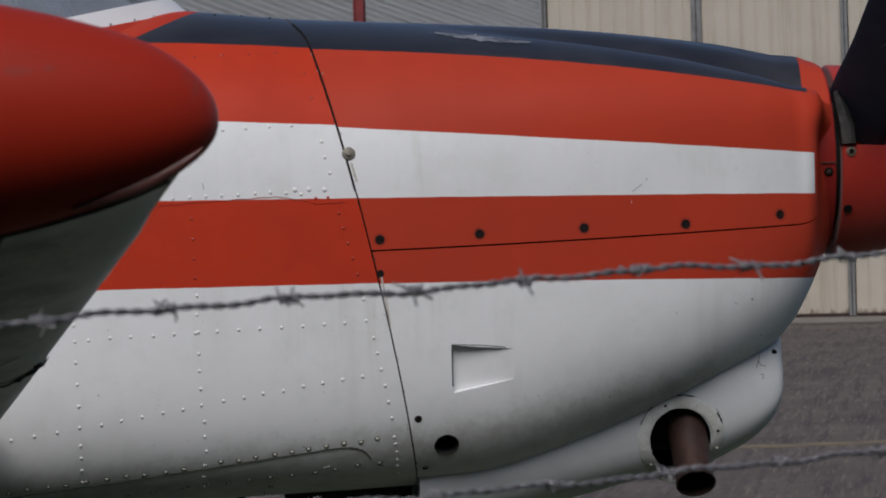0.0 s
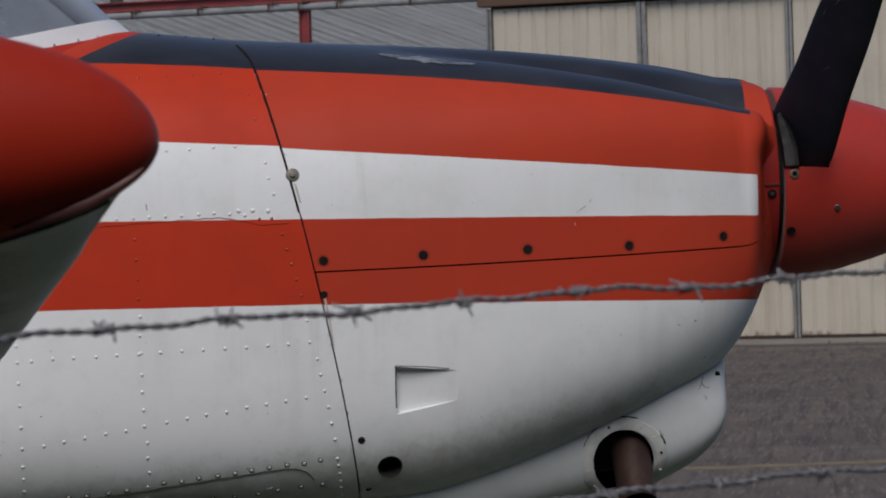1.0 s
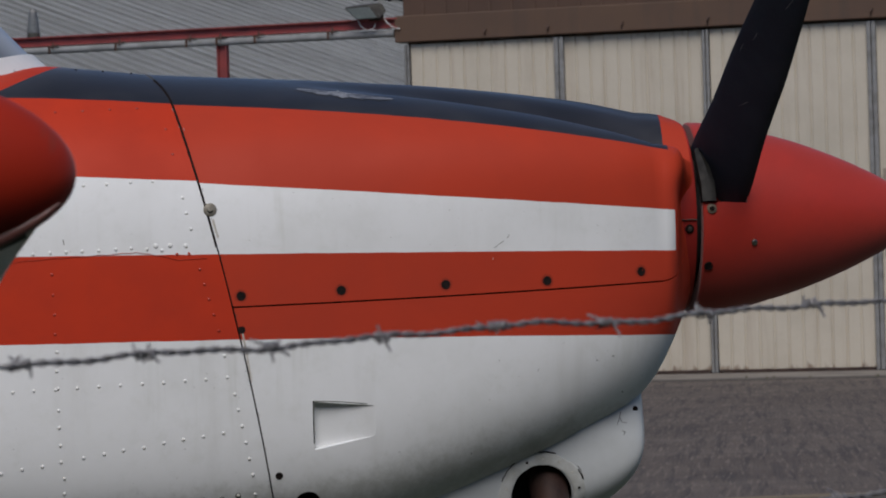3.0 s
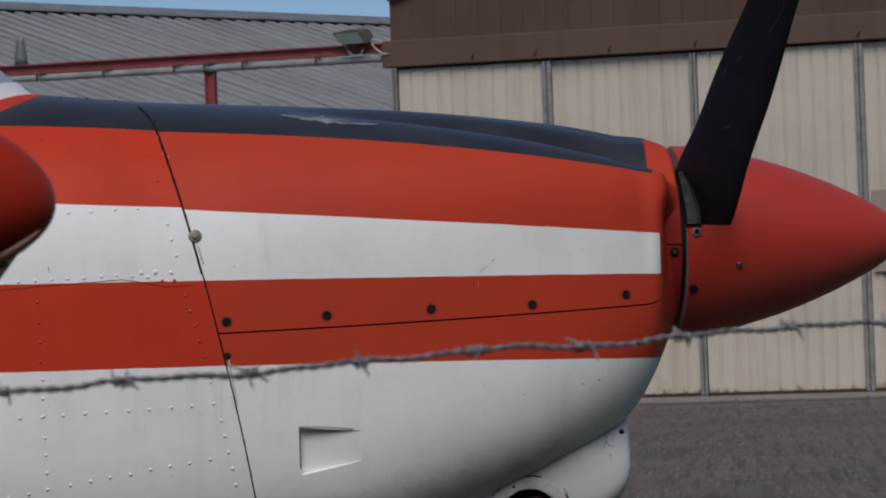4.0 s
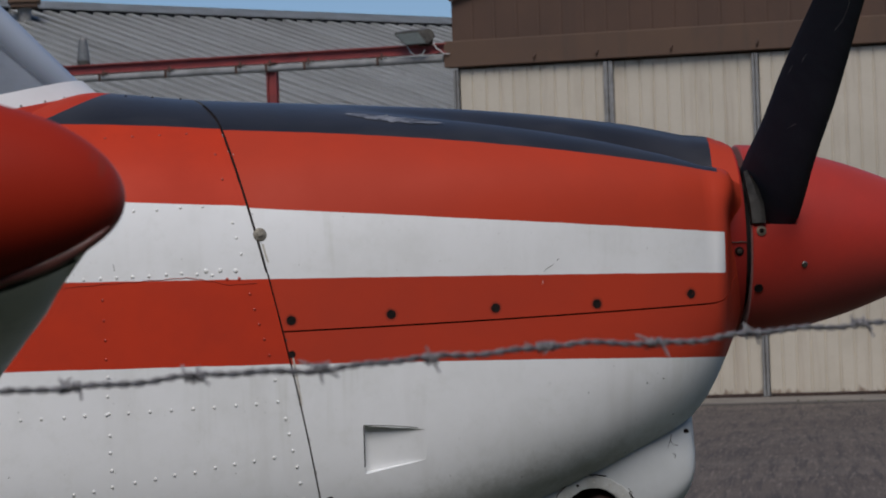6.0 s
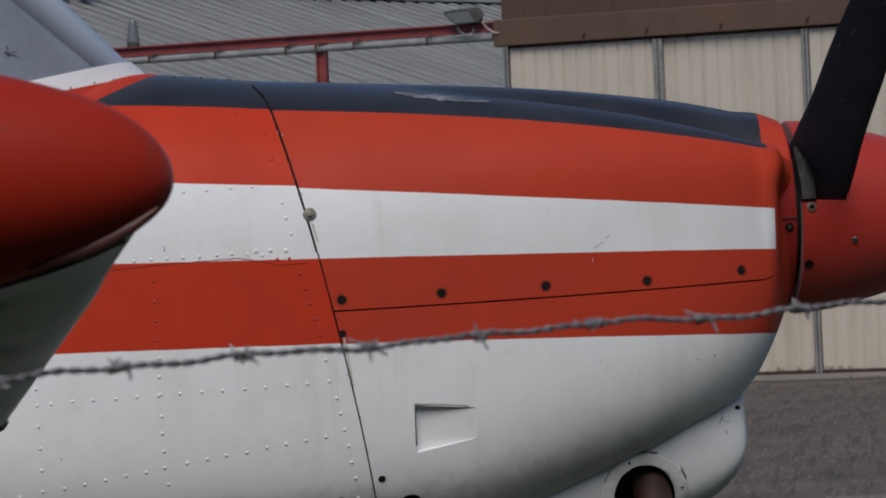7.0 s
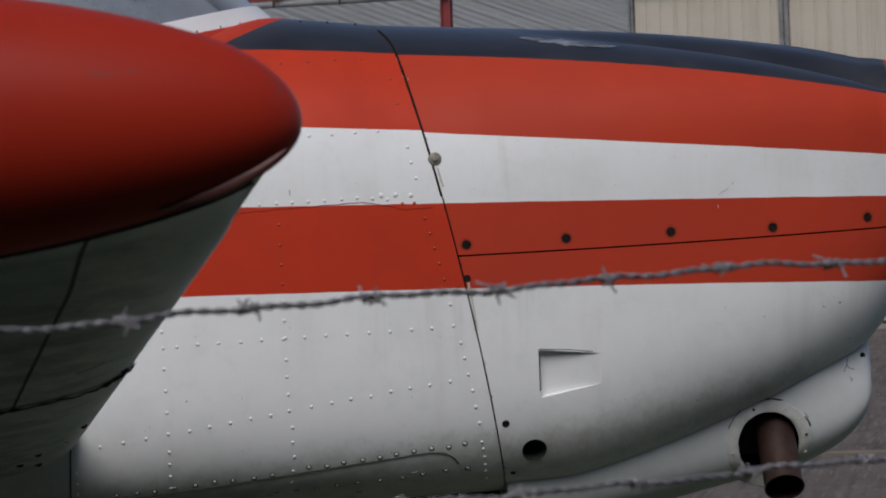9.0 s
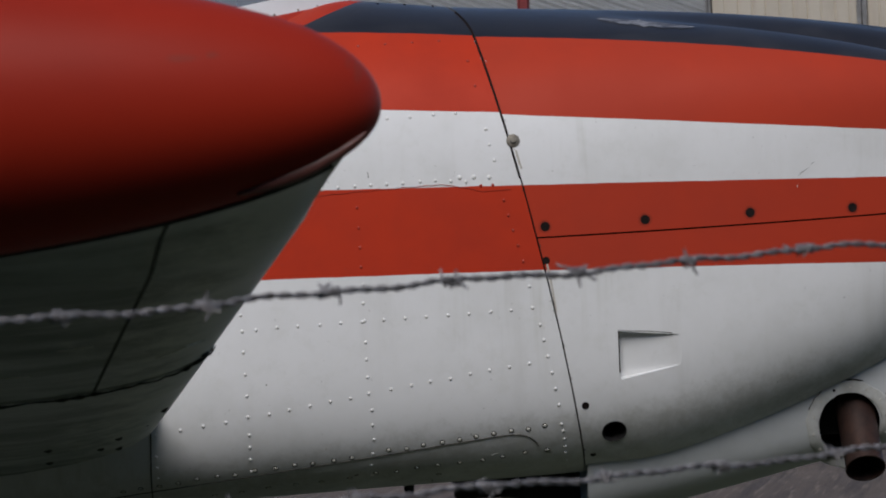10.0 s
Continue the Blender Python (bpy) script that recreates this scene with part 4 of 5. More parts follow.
lathe(bm, (1.226, 0, THRUST), (1, 0, 0), [(0, 0), (0, 0.160), (0.024, 0.160), (0.024, 0)], 64)
part("back_plate", bm, M["black"], plane, "black spinner back plate")


def on_spinner(x, z, lift=0.0):
    r = spin_r(x - 1.245) + lift
    dz = z - (THRUST - 0.006)
    y = -math.sqrt(max(r * r - dz * dz, 0))
    slope = (spin_r(x - 1.245) - spin_r(x - 1.225)) / 0.02
    return Vector((x, y, z)), Vector((slope * r, y, dz)).normalized()


def screw(parent, p, n, r, mat, deep=False, name="screw", label=""):
    bm = bmesh.new()
    if deep:
        lathe(bm, p - n * 0.004, n, [(0.0040, 0), (0.0040, r * 0.72), (0.0047, r * 0.80), (0.0047, r * 0.94), (0.0042, r), (0, r)], 20)
    else:
        lathe(bm, p - n * 0.002, n, [(0, r), (0.003, r), (0.0042, r * 0.8), (0.0045, r * 0.25), (0.0038, r * 0.2), (0.0038, 0)], 20)
    return part(name, bm, mat, parent, label)


for x, z, r, mat in ((1.263, 1.557, 0.0105, M["brass"]), (1.355, 1.484, 0.0065, M["steel"]), (1.257, 1.437, 0.0095, M["grime"]), (1.262, 1.690, 0.006, M["brass"])):
    p, n = on_spinner(x, z, 0.0015)
    screw(spinner, p, n, r, mat, mat is M["grime"])
    if mat is M["brass"]:
        screw(spinner, p + n * 0.002, n, r * 0.5, M["grime"])
# screw in the nose ring
ang = math.asin((1.516 - THRUST) / RING)
p, n = Vector((1.2155, -(RING + 0.001) * math.cos(ang), 1.516)), Vector((0, -math.cos(ang), math.sin(ang)))
screw(nose_ring, p, n, 0.0095, M["grime"])
screw(nose_ring, p + n * 0.003, n, 0.005, M["steel"])
bm = bmesh.new()
rod(bm, [(x, -(RING + 0.0025) * math.cos(0.03), THRUST - 0.010 + 0.0006 * math.sin(x * 300)) for x in np.linspace(1.190, 1.231, 8)], 0.0013, 6)
part("ring_joint", bm, M["seal"], nose_ring, "dark joint line")

# propeller blade: its root sits in the spinner's cut-out
TH = radians(60)
rad, tan = Vector((0, -math.sin(TH), math.cos(TH))), Vector((0, -math.cos(TH), -math.sin(TH)))
chord = smooth_curve([(0.12, 0.170), (0.22, 0.164), (0.38, 0.139), (0.6, 0.126), (0.85, 0.098), (1.0, 0.080), (1.06, 0.045)])
twist = smooth_curve([(0.20, 40), (0.4, 46), (0.7, 54), (1.05, 60)])
bm = bmesh.new()
loops = []
for k in range(26):
    r = 0.12 + 0.94 * k / 25
    c, b = chord(r), radians(twist(r))
    mid = Vector((1.292 + 0.055 * (r - 0.2), 0, THRUST)) + rad * r
    along = Vector((math.sin(b), 0, 0)) + tan * math.cos(b)
    across = rad.cross(along)
    th = 0.026 * (1 - 0.75 * (r - 0.2) / 0.85)
    loop = []
    for j in range(20):
        a = 2 * math.pi * j / 20
        loop.append(bm.verts.new(mid + along * (c / 2 * math.cos(a)) + across * (th / 2 * math.sin(a) * (1 + 0.35 * math.cos(a)))))
    loops.append(loop)
for a, b in zip(loops, loops[1:]):
    for j in range(20):
        bm.faces.new((a[j], a[(j + 1) % 20], b[(j + 1) % 20], b[j]))
bm.faces.new(loops[0][::-1])
bm.faces.new(loops[-1])
blade = part("propeller_blade", bm, M["blade"], plane, "matt black propeller blade with fine scratches")
def blade_face(r, u):
    """A point on the blade's fence-side face: radius r, u from -1 to 1 across the chord."""
    c, b = chord(r), radians(twist(r))
    along = Vector((math.sin(b), 0, 0)) + tan * math.cos(b)
    across = rad.cross(along)
    across = across if across.y < 0 else -across
    th = 0.026 * (1 - 0.75 * (r - 0.2) / 0.85)
    return Vector((1.292 + 0.055 * (r - 0.2), 0, THRUST)) + rad * r + along * (c / 2 * u) + across * (th / 2 * math.sqrt(1 - u * u) * 1.1 + 0.0004)


for pts in ([(0.80, 0.25), (0.84, 0.42), (0.88, 0.46), (0.92, 0.40)], [(0.66, -0.45), (0.69, -0.40)], [(0.44, -0.10), (0.46, 0.05), (0.47, 0.12)], [(0.60, -0.72), (0.63, -0.70)]):
    bm = bmesh.new()
    rod(bm, [blade_face(r, u) for r, u in pts], 0.0004, 5)
    part("scratch", bm, M["scuff"], blade, "pale scratch")
# worn metal lip of the blade cut-out
bm = bmesh.new()
pts = []
for z, x in ((1.678, 1.243), (1.645, 1.251), (1.610, 1.257), (1.572, 1.258)):
    p, n = on_spinner(x, z)
    pts.append((p + n * 0.004, n))
vs = []
for (p, n), w in zip(pts, (0.005, 0.012, 0.0145, 0.0145)):
    q = p + n * 0.004
    vs.append([bm.verts.new(q + Vector((-w, 0, 0))), bm.verts.new(q + Vector((w * 0.2, 0, 0)) + n * 0.005), bm.verts.new(q + Vector((w, 0, 0))), bm.verts.new(q + Vector((w, 0, 0)) - n * 0.02), bm.verts.new(q + Vector((-w, 0, 0)) - n * 0.02)])
for a, b in zip(vs, vs[1:]):
    for j in range(5):
        bm.faces.new((a[j], a[(j + 1) % 5], b[(j + 1) % 5], b[j]))
bm.faces.new(vs[0][::-1])
bm.faces.new(vs[-1])
part("cutout_lip", bm, surface("worn_dark_metal", (0.022, 0.020, 0.017), (0.004, 0.004, 0.004), 0.7, 0.0, 40, 0.0005), spinner, "worn dark metal lip of the blade cut-out")

# cowling fasteners
def fastener(x, z, r, mat, deep=True, parent=None, label=""):
    p, n = Vector((x, on_body(x, z), z)), normal_at(x, z)
    return screw(parent or upper_cowl, p, n, r, mat, deep, "fastener", label)


for x, z in FASTENERS:
    fastener(x, z, 0.0092, M["grime"])
fastener(0.263, 1.340, 0.0075, M["grime"], True, lower_cowl)
fastener(0.330, 1.048, 0.0075, M["grime"], True, lower_cowl)
fastener(0.345, 0.945, 0.006, M["grime"], True, lower_cowl)
b = fastener(0.208, 1.579, 0.0135, M["washer"], False, upper_cowl, "pale washer-headed bolt")
p, n = Vector((0.208, on_body(0.208, 1.579), 1.579)), normal_at(0.208, 1.579)
screw(upper_cowl, p + n * 0.004, n, 0.006, M["washer"], False, "bolt_head")

# rivets of the fuselage skin, each dome a piece of its own
def rivet_mesh(name, r, mat, tall=1.0):
    bm = bmesh.new()
    lathe(bm, (0, 0, 0), (0, 0, 1), [(-0.0006, r), (0.0004 * tall, r * 0.94), (0.0011 * tall, r * 0.68), (0.0014 * tall, r * 0.3), (0.00145 * tall, 0)], 9)
    return mesh(bm, name, mat)


def rivet_row(me, a, b, count, name="rivet", jitter=0.0012, lift=0.0):
    for k in range(count):
        t = k / max(count - 1, 1)
        x = a[0] + (b[0] - a[0]) * t + random.uniform(-jitter, jitter)
        z = a[1] + (b[1] - a[1]) * t + random.uniform(-jitter, jitter)
        n = normal_at(x, z)
        ob = new(name, me)
        ob.parent = fuselage
        ob.matrix_local = Matrix.Translation(Vector((x, on_body(x, z), z)) + n * lift) @ n.to_track_quat("Z", "Y").to_matrix().to_4x4()


DOME = rivet_mesh("rivet", 0.0037, M["rivet"], 1.25)
for a, b, c in (
    ((-0.55, 1.214), (-0.384, 1.226), 5), ((-0.342, 1.2257), (-0.342, 1.2257), 1), ((-0.3154, 1.2289), (0.2327, 1.2466), 14),
    ((-0.343, 1.2591), (-0.343, 1.2591), 1), ((-0.3408, 1.1844), (-0.3382, 1.0564), 4), ((-0.3369, 1.0211), (-0.3401, 0.945), 4),
    ((-0.473, 1.0366), (-0.383, 1.0495), 3), ((-0.2957, 1.0612), (-0.135, 1.0855), 5), ((-0.0541, 1.0986), (0.221, 1.139), 8),
    ((-0.1006, 1.3085), (-0.1004, 1.2361), 3), ((-0.0995, 1.193), (-0.0979, 1.0927), 4), ((-0.0939, 1.0586), (-0.0922, 1.0001), 3), ((-0.097, 0.971), (-0.0996, 0.9243), 3),
    ((0.2267, 1.2894), (0.2267, 1.2894), 1), ((0.2448, 1.2148), (0.2781, 1.052), 6), ((0.2827, 1.0138), (0.2928, 0.9198), 7),
    ((-0.5226, 1.0286), (-0.5226, 1.0286), 1), ((-0.5233, 0.985), (-0.5281, 0.897), 5),
    ((-0.22, 1.627), (-0.086, 1.631), 4), ((-0.0398, 1.6328), (0.098, 1.6394), 4), ((0.1546, 1.6055), (0.1695, 1.5421), 3),
    ((-0.30, 1.494), (0.0518, 1.508), 12), ((0.0818, 1.5045), (0.112, 1.5005), 2),
):
    rivet_row(DOME, a, b, c)
BIG_DOME = rivet_mesh("rivet", 0.0050, M["rivet"], 1.35)
rivet_row(BIG_DOME, (0.098, 1.5115), (0.1568, 1.5091), 3)
OILY, RIM = rivet_mesh("rivet", 0.0042, M["rivet_dirty"], 1.25), rivet_mesh("grime_rim", 0.0062, M["seal"], 0.12)
for a, b, c in (((-0.60, 0.914), (-0.525, 0.924), 3), ((-0.4868, 0.928), (-0.1366, 0.9658), 10), ((-0.062, 0.9752), (0.2476, 1.0109), 10), ((-0.42, 0.895), (-0.09, 0.927), 7), ((-0.0528, 0.9306), (0.2515, 0.9598), 8), ((0.035, 0.916), (0.035, 0.916), 1)):
    held = random.getstate()
    rivet_row(OILY, a, b, c, jitter=0.0022)
    random.setstate(held)
    rivet_row(RIM, a, b, c, "grime_rim", 0.0022, 0.0001)
RED_DOME = rivet_mesh("rivet", 0.0033, M["rivet_red"], 1.1)
for a, b, c in (((-0.1051, 1.4602), (-0.1013, 1.3431), 4), ((0.1839, 1.4633), (0.2177, 1.3401), 5), ((0.140, 1.4935), (0.165, 1.4930), 2), ((-0.20, 1.778), (0.0708, 1.7889), 6), ((0.1261, 1.7438), (0.1378, 1.6923), 2), ((-0.345, 1.460), (-0.342, 1.345), 4)):
    rivet_row(RED_DOME, a, b, c)
NAVY_DOME = rivet_mesh("rivet", 0.0026, M["grime"], 1.5)
rivet_row(NAVY_DOME, (-0.0487, 1.8795), (0.0634, 1.8705), 3)


def surface_line(points, r, mat, parent, name, label, lift=0.0006, wob=0.0008):
    bm = bmesh.new()
    pts = []
    for (x0, z0), (x1, z1) in zip(points, points[1:]):
        steps = max(2, int(math.hypot(x1 - x0, z1 - z0) / 0.012))
        for k in range(steps):
            t = k / steps
            x, z = x0 + (x1 - x0) * t, z0 + (z1 - z0) * t + wob * math.sin(x0 * 40 + k * 1.7)
            pts.append(Vector((x, on_body(x, z), z)) + normal_at(x, z) * lift)
    rod(bm, pts, r, 6)
    return part(name, bm, mat, parent, label)


surface_line([(-0.75, 0.882), (-0.561, 0.908), (-0.1076, 0.962), (0.044, 0.981), (0.150, 0.9935), (0.175, 0.9955), (0.1975, 0.9950), (0.2088, 0.9925), (0.2185, 0.9885), (0.2256, 0.983), (0.232, 0.975), (0.2367, 0.9655)], 0.0011, M["seal"], fuselage, "lap_joint", "dark sealant along the lower skin lap", wob=0.0003)
surface_line([(-0.30, 1.480), (-0.10, 1.4915), (0.06, 1.4985), (0.085, 1.4955), (0.145, 1.4815), (0.185, 1.4825), (0.212, 1.4845)], 0.0005, M["rivet_red"], fuselage, "paint_crack", "cracked red filler along the stripe")
surface_line([(-0.530, 1.058), (-0.535, 0.98), (-0.5435, 0.88)], 0.0016, M["seal"], fuselage, "panel_joint", "dark vertical skin joint ahead of the wing")
for pts, r, mat in (
    ([(-0.135, 0.925), (-0.120, 0.928)], 0.0028, "seal"), ([(0.140, 0.955), (0.165, 0.962)], 0.0020, "rivet"), ([(0.245, 0.957), (0.275, 0.951)], 0.0011, "seal"),
    ([(-0.30, 1.120), (-0.297, 1.118)], 0.0020, "seal"), ([(0.02, 0.905), (0.022, 0.890)], 0.0016, "seal"), ([(-0.22, 0.955), (-0.219, 0.945)], 0.0018, "seal"),
    ([(-0.0815, 1.529), (-0.0790, 1.506)], 0.0009, "seal"), ([(-0.19, 0.985), (-0.185, 0.984)], 0.0020, "rivet_dirty"), ([(0.10, 1.000), (0.106, 1.001)], 0.0016, "seal"),
):
    surface_line(pts, r, M[mat], fuselage, "smudge", "small dark smudge", -0.6 * r, 0.0)
for pts, r in (([(1.02, 1.262), (1.023, 1.258)], 0.0022), ([(0.985, 1.255), (0.987, 1.251)], 0.0016), ([(1.045, 1.185), (1.050, 1.187)], 0.0018), ([(0.945, 1.11), (0.949, 1.112)], 0.0015), ([(0.72, 1.075), (0.724, 1.076)], 0.0015), ([(0.86, 1.24), (0.862, 1.238)], 0.0013)):
    surface_line(pts, r, M["seal"], lower_cowl, "smudge", "small dark fleck", -0.6 * r, 0.0)
# hairline cracks, scratches
for pts in ([(0.775, 1.487), (0.790, 1.497), (0.800, 1.503)], [(0.803, 1.507), (0.812, 1.518)], [(0.772, 1.462), (0.773, 1.474)]):
    surface_line(pts, 0.0004, M["seal"] if pts[0][1] > 1.48 else M["rivet"], upper_cowl, "scratch", "fine paint scratch", 0.0002, 0.0006)

for k in range(22):
    z = random.uniform(0.95, 1.84)
    x = SEAM_X + seam(z) + random.choice((-1, 1)) * random.uniform(0.0022, 0.0045)
    l = random.uniform(0.002, 0.009)
    surface_line([(x, z), (x + seam(z - l) - seam(z), z - l)], random.uniform(0.0006, 0.0013), M["scuff"] if z > 1.5 else M["seal"], fuselage, "paint_chip", "chipped paint at the seam", 0.0, 0.0)
# brown run below the washer bolt
surface_line([(0.213, 1.560), (0.219, 1.535), (0.226, 1.512)], 0.0030, M["run"], upper_cowl, "dirt_run", "faint brown run below the bolt", -0.0018, 0.0)

surface_line([(0.265, 1.333), (0.272, 1.290), (0.281, 1.225)], 0.0026, M["run"], lower_cowl, "dirt_run", "faint rusty run below the screw", -0.0014, 0.0)
surface_line([(0.4005, 1.194), (0.4005, 1.150), (0.4010, 1.098)], 0.0013, M["grime"], lower_cowl, "duct_edge", "dark line along the duct's rear edge", -0.0002, 0.0002)
surface_line([(0.402, 1.1945), (0.460, 1.1910), (0.520, 1.1840)], 0.0008, M["seal"], lower_cowl, "duct_edge", "dark line along the duct's upper edge", -0.0002, 0.0)
surface_line([(SEAM_X + seam(z) - 0.0010, z) for z in np.linspace(1.853, 1.50, 32)], 0.0026, M["grime"], fuselage, "seam_sealant", "ragged black sealant in the cowling seam", -0.0008, 0.0014)
surface_line([(SEAM_X + seam(z) + 0.0008, z) for z in np.linspace(1.50, 0.93, 30)], 0.0010, M["grime"], fuselage, "seam_sealant", "thin dark sealant in the cowling seam", -0.0002, 0.0004)

# scuffed bare patch on the navy top
bm = bmesh.new()
grid = []
for k in range(25):
    t = k / 24
    x = 0.400 + 0.195 * t
    mid_z = 1.826 - 0.028 * t
    h = 0.0125 * math.sin(math.pi * min(1, t * 1.02)) ** 0.5 * (0.75 + 0.20 * math.sin(k * 1.3) + 0.15 * math.sin(k * 2.9)) + 0.001
    row = []
    for j in range(5):
        z = mid_z - h * 0.9 + h * 1.2 * j / 4
        z = min(z, ridge(x) - 0.003)
        p, n = Vector((x, on_body(x, z), z)), normal_at(x, z)
        row.append(bm.verts.new(p + n * 0.0012))
    grid.append(row)
for a, b in zip(grid, grid[1:]):
    for j in range(4):
        bm.faces.new((a[j], b[j], b[j + 1], a[j + 1]))
part("scuff_patch", bm, M["peeled"], upper_cowl, "scuffed patch where the navy paint has peeled")
for x, z, r in ((0.483, 1.818, 0.0030), (0.487, 1.821, 0.0022), (0.478, 1.816, 0.0016), (0.520, 1.815, 0.0012), (0.556, 1.807, 0.0014)):
    surface_line([(x - r, z), (x + r, z - 0.2 * r)], r * 0.8, M["rivet"], upper_cowl, "paint_chip", "bright chip in the scuffed paint", -0.4 * r, 0.0)

# windscreen: white base frame, perspex bubble, dark deck inside
def screen_row(level):
    """A horizontal loop of the windscreen at a level from 0 (base) to 1 (top): half plan, front to rear."""
    row = []
    for k in range(-28, 29):
        a = math.pi / 2 * k / 28
        y = 0.46 * math.sin(a) * (1 - 0.30 * level)
        fx = math.cos(a)
        x = -0.943 + 0.80 * fx**0.9 - 0.50 * level * fx**0.6
        base = 1.797 + 0.124 * fx**1.6
        row.append((x, y, base + 0.52 * level * (1 - 0.25 * level * (1 - fx))))
    return row


rows = [screen_row(t) for t in np.linspace(0, 1, 14)]
screen = part("windscreen", shell(rows, 0.004), M["glass"], plane, "curved clear perspex windscreen")
rows = []
for drop, out in ((0.0, 0.004), (-0.017, 0.018), (-0.034, 0.034)):
    rows.append([(x + out * 1.3 * max(0.2, 1 - abs(y) / 0.5), y * (1 + out * 0.9), z + drop + 0.004) for x, y, z in screen_row(0)])
part("screen_frame", shell(rows, 0.006), M["white"], plane, "white riveted windscreen base frame")
rows = []
for drop, out in ((-0.032, 0.033), (-0.060, 0.060), (-0.10, 0.075), (-0.16, 0.080)):
    rows.append([(x + out * 1.3 * max(0.2, 1 - abs(y) / 0.5), y * (1 + out * 0.9), z + drop + 0.004) for x, y, z in screen_row(0)])
part("screen_fairing", shell(rows, 0.004), M["red"], plane, "red fairing below the windscreen frame")
for k in (7, 9, 11, 13, 15, 17, 19, 21, 23, 25, 27):
    x, y, z = screen_row(0)[28 - k]
    bm = bmesh.new()
    o = 0.028
    lathe(bm, (x + o * 1.3 * max(0.2, 1 - abs(y) / 0.5), y * (1 + o * 0.9) - 0.001, z - 0.026), (0.3, -1, 0.3), [(0, 0.0030), (0.0015, 0.0027), (0.0022, 0)], 10)
    part("screw", bm, M["steel"], screen)
bm = bmesh.new()
ring = screen_row(0)
c = bm.verts.new((-0.9, 0, 1.86))
vs = [bm.verts.new((x - 0.01, y * 0.97, z - 0.008)) for x, y, z in ring]
for a, b in zip(vs, vs[1:]):
    bm.faces.new((c, a, b))
part("glare_shield", bm, M["dark"], plane, "dark deck behind the windscreen")
bm = bmesh.new()
grid = []
for k in range(19):
    t = -0.3 + 1.3 * k / 18
    top = Vector((-0.25, -0.10, 1.93)).lerp(Vector((-0.60, -0.14, 2.28)), t)
    grid.append([])
    for j in range(15):
        u = j / 14
        p = top + Vector((-0.9, -0.20, -0.05 * (1 - t))) * u
        grid[-1].append(bm.verts.new(p + Vector((0, 0.008 * noise.noise(p * 6), 0))))
for a, b in zip(grid, grid[1:]):
    for j in range(14):
        bm.faces.new((a[j], a[j + 1], b[j + 1], b[j]))
bmesh.ops.solidify(bm, geom=list(bm.faces), thickness=0.004)
part("cockpit_cover", bm, M["cover"], plane, "grey cloth cover behind the windscreen")
bm = bmesh.new()
knob, out = Vector((-0.384, -0.299, 1.936)), Vector((0.41, -0.78, 0.47))
rod(bm, [knob + out * 0.003 + Vector((0, 0, -0.012)), knob + out * 0.003 + Vector((0, 0, 0.012))], 0.0028, 8)
rod(bm, [knob + out * 0.003 + Vector((-0.008, 0, 0)), knob + out * 0.003 + Vector((0.022, 0, 0))], 0.0018, 8)
rod(bm, [knob - out * 0.003, knob + out * 0.006], 0.005, 10)
part("vent_knob", bm, M["knob"], screen, "small dark knob on the glass")

# wing on the fence side with tip tank
LE_TIP, LE_ROOT = Vector((-0.069, 3.12 - 7.2, 1.493)), Vector((-0.517, 6.72 - 7.2, 1.063))


def leading(y):
    t = (y - LE_TIP.y) / (LE_ROOT.y - LE_TIP.y)
    return LE_TIP.lerp(LE_ROOT, t), 1.15 + 0.60 * t


def foil(u):
    return 5 * 0.122 * (0.2969 * math.sqrt(u) - 0.126 * u - 0.3516 * u * u + 0.2843 * u**3 - 0.1036 * u**4)


def wing_point(y, u, side):
    p, c = leading(y)
    z = p.z + side * foil(u) * c
    if side < 0 and y < -3.75 and p.x - c * u < -0.03:
        # the skin under the tip fairs up into the tank
        s = min(-0.024 - (p.x - c * u), 0.75)
        belly = 1.5445 - 0.143 * math.sqrt(max(0, 1 - (1 - s / 0.75) ** 2)) ** 0.94 + 0.004
        k = min(1.0, max(0.0, (y + 4.16) / 0.41))
        z += max(0.0, belly - z) * (1 - k * k * (3 - 2 * k))
    return Vector((p.x - c * u, y, z))


def wing_grid(y0, y1, n):
    us = [0.5 * (1 - math.cos(math.pi * k / 30)) for k in range(31)]
    rows = []
    for k in range(n + 1):
        y = y0 + (y1 - y0) * k / n
        rows.append([wing_point(y, u, 1) for u in us[::-1]] + [wing_point(y, u, -1) for u in us[1:]])
    return rows


def solid_loft(rows):
    bm = bmesh.new()
    vs = [[bm.verts.new(p) for p in r] for r in rows]
    for a, b in zip(vs, vs[1:]):
        for j in range(len(a) - 1):
            bm.faces.new((a[j], a[j + 1], b[j + 1], b[j]))
        bm.faces.new((a[-1], a[0], b[0], b[-1]))
    bm.faces.new(vs[0])
    bm.faces.new(vs[-1][::-1])
    return bm


wing = part("wing", solid_loft(wing_grid(3.05 - 7.2, -0.30, 40)), M["wing"], plane, "grey metal wing with grimy underside")
# root skin laps over the outer skin, with a ragged sealed edge
RIB = 4.88 - 7.2
rows = []
for k in range(9):
    y = RIB + (-0.42 - RIB) * k / 8
    rows.append([wing_point(y, u, -1) + Vector((0, 0, -0.003)) for u in (0.003, 0.012, 0.03, 0.06, 0.1, 0.16, 0.24, 0.34, 0.46, 0.6)])
part("root_skin", shell(rows, 0.003), M["wing"], wing, "overlapping wing root skin")
bm = bmesh.new()
pts = []
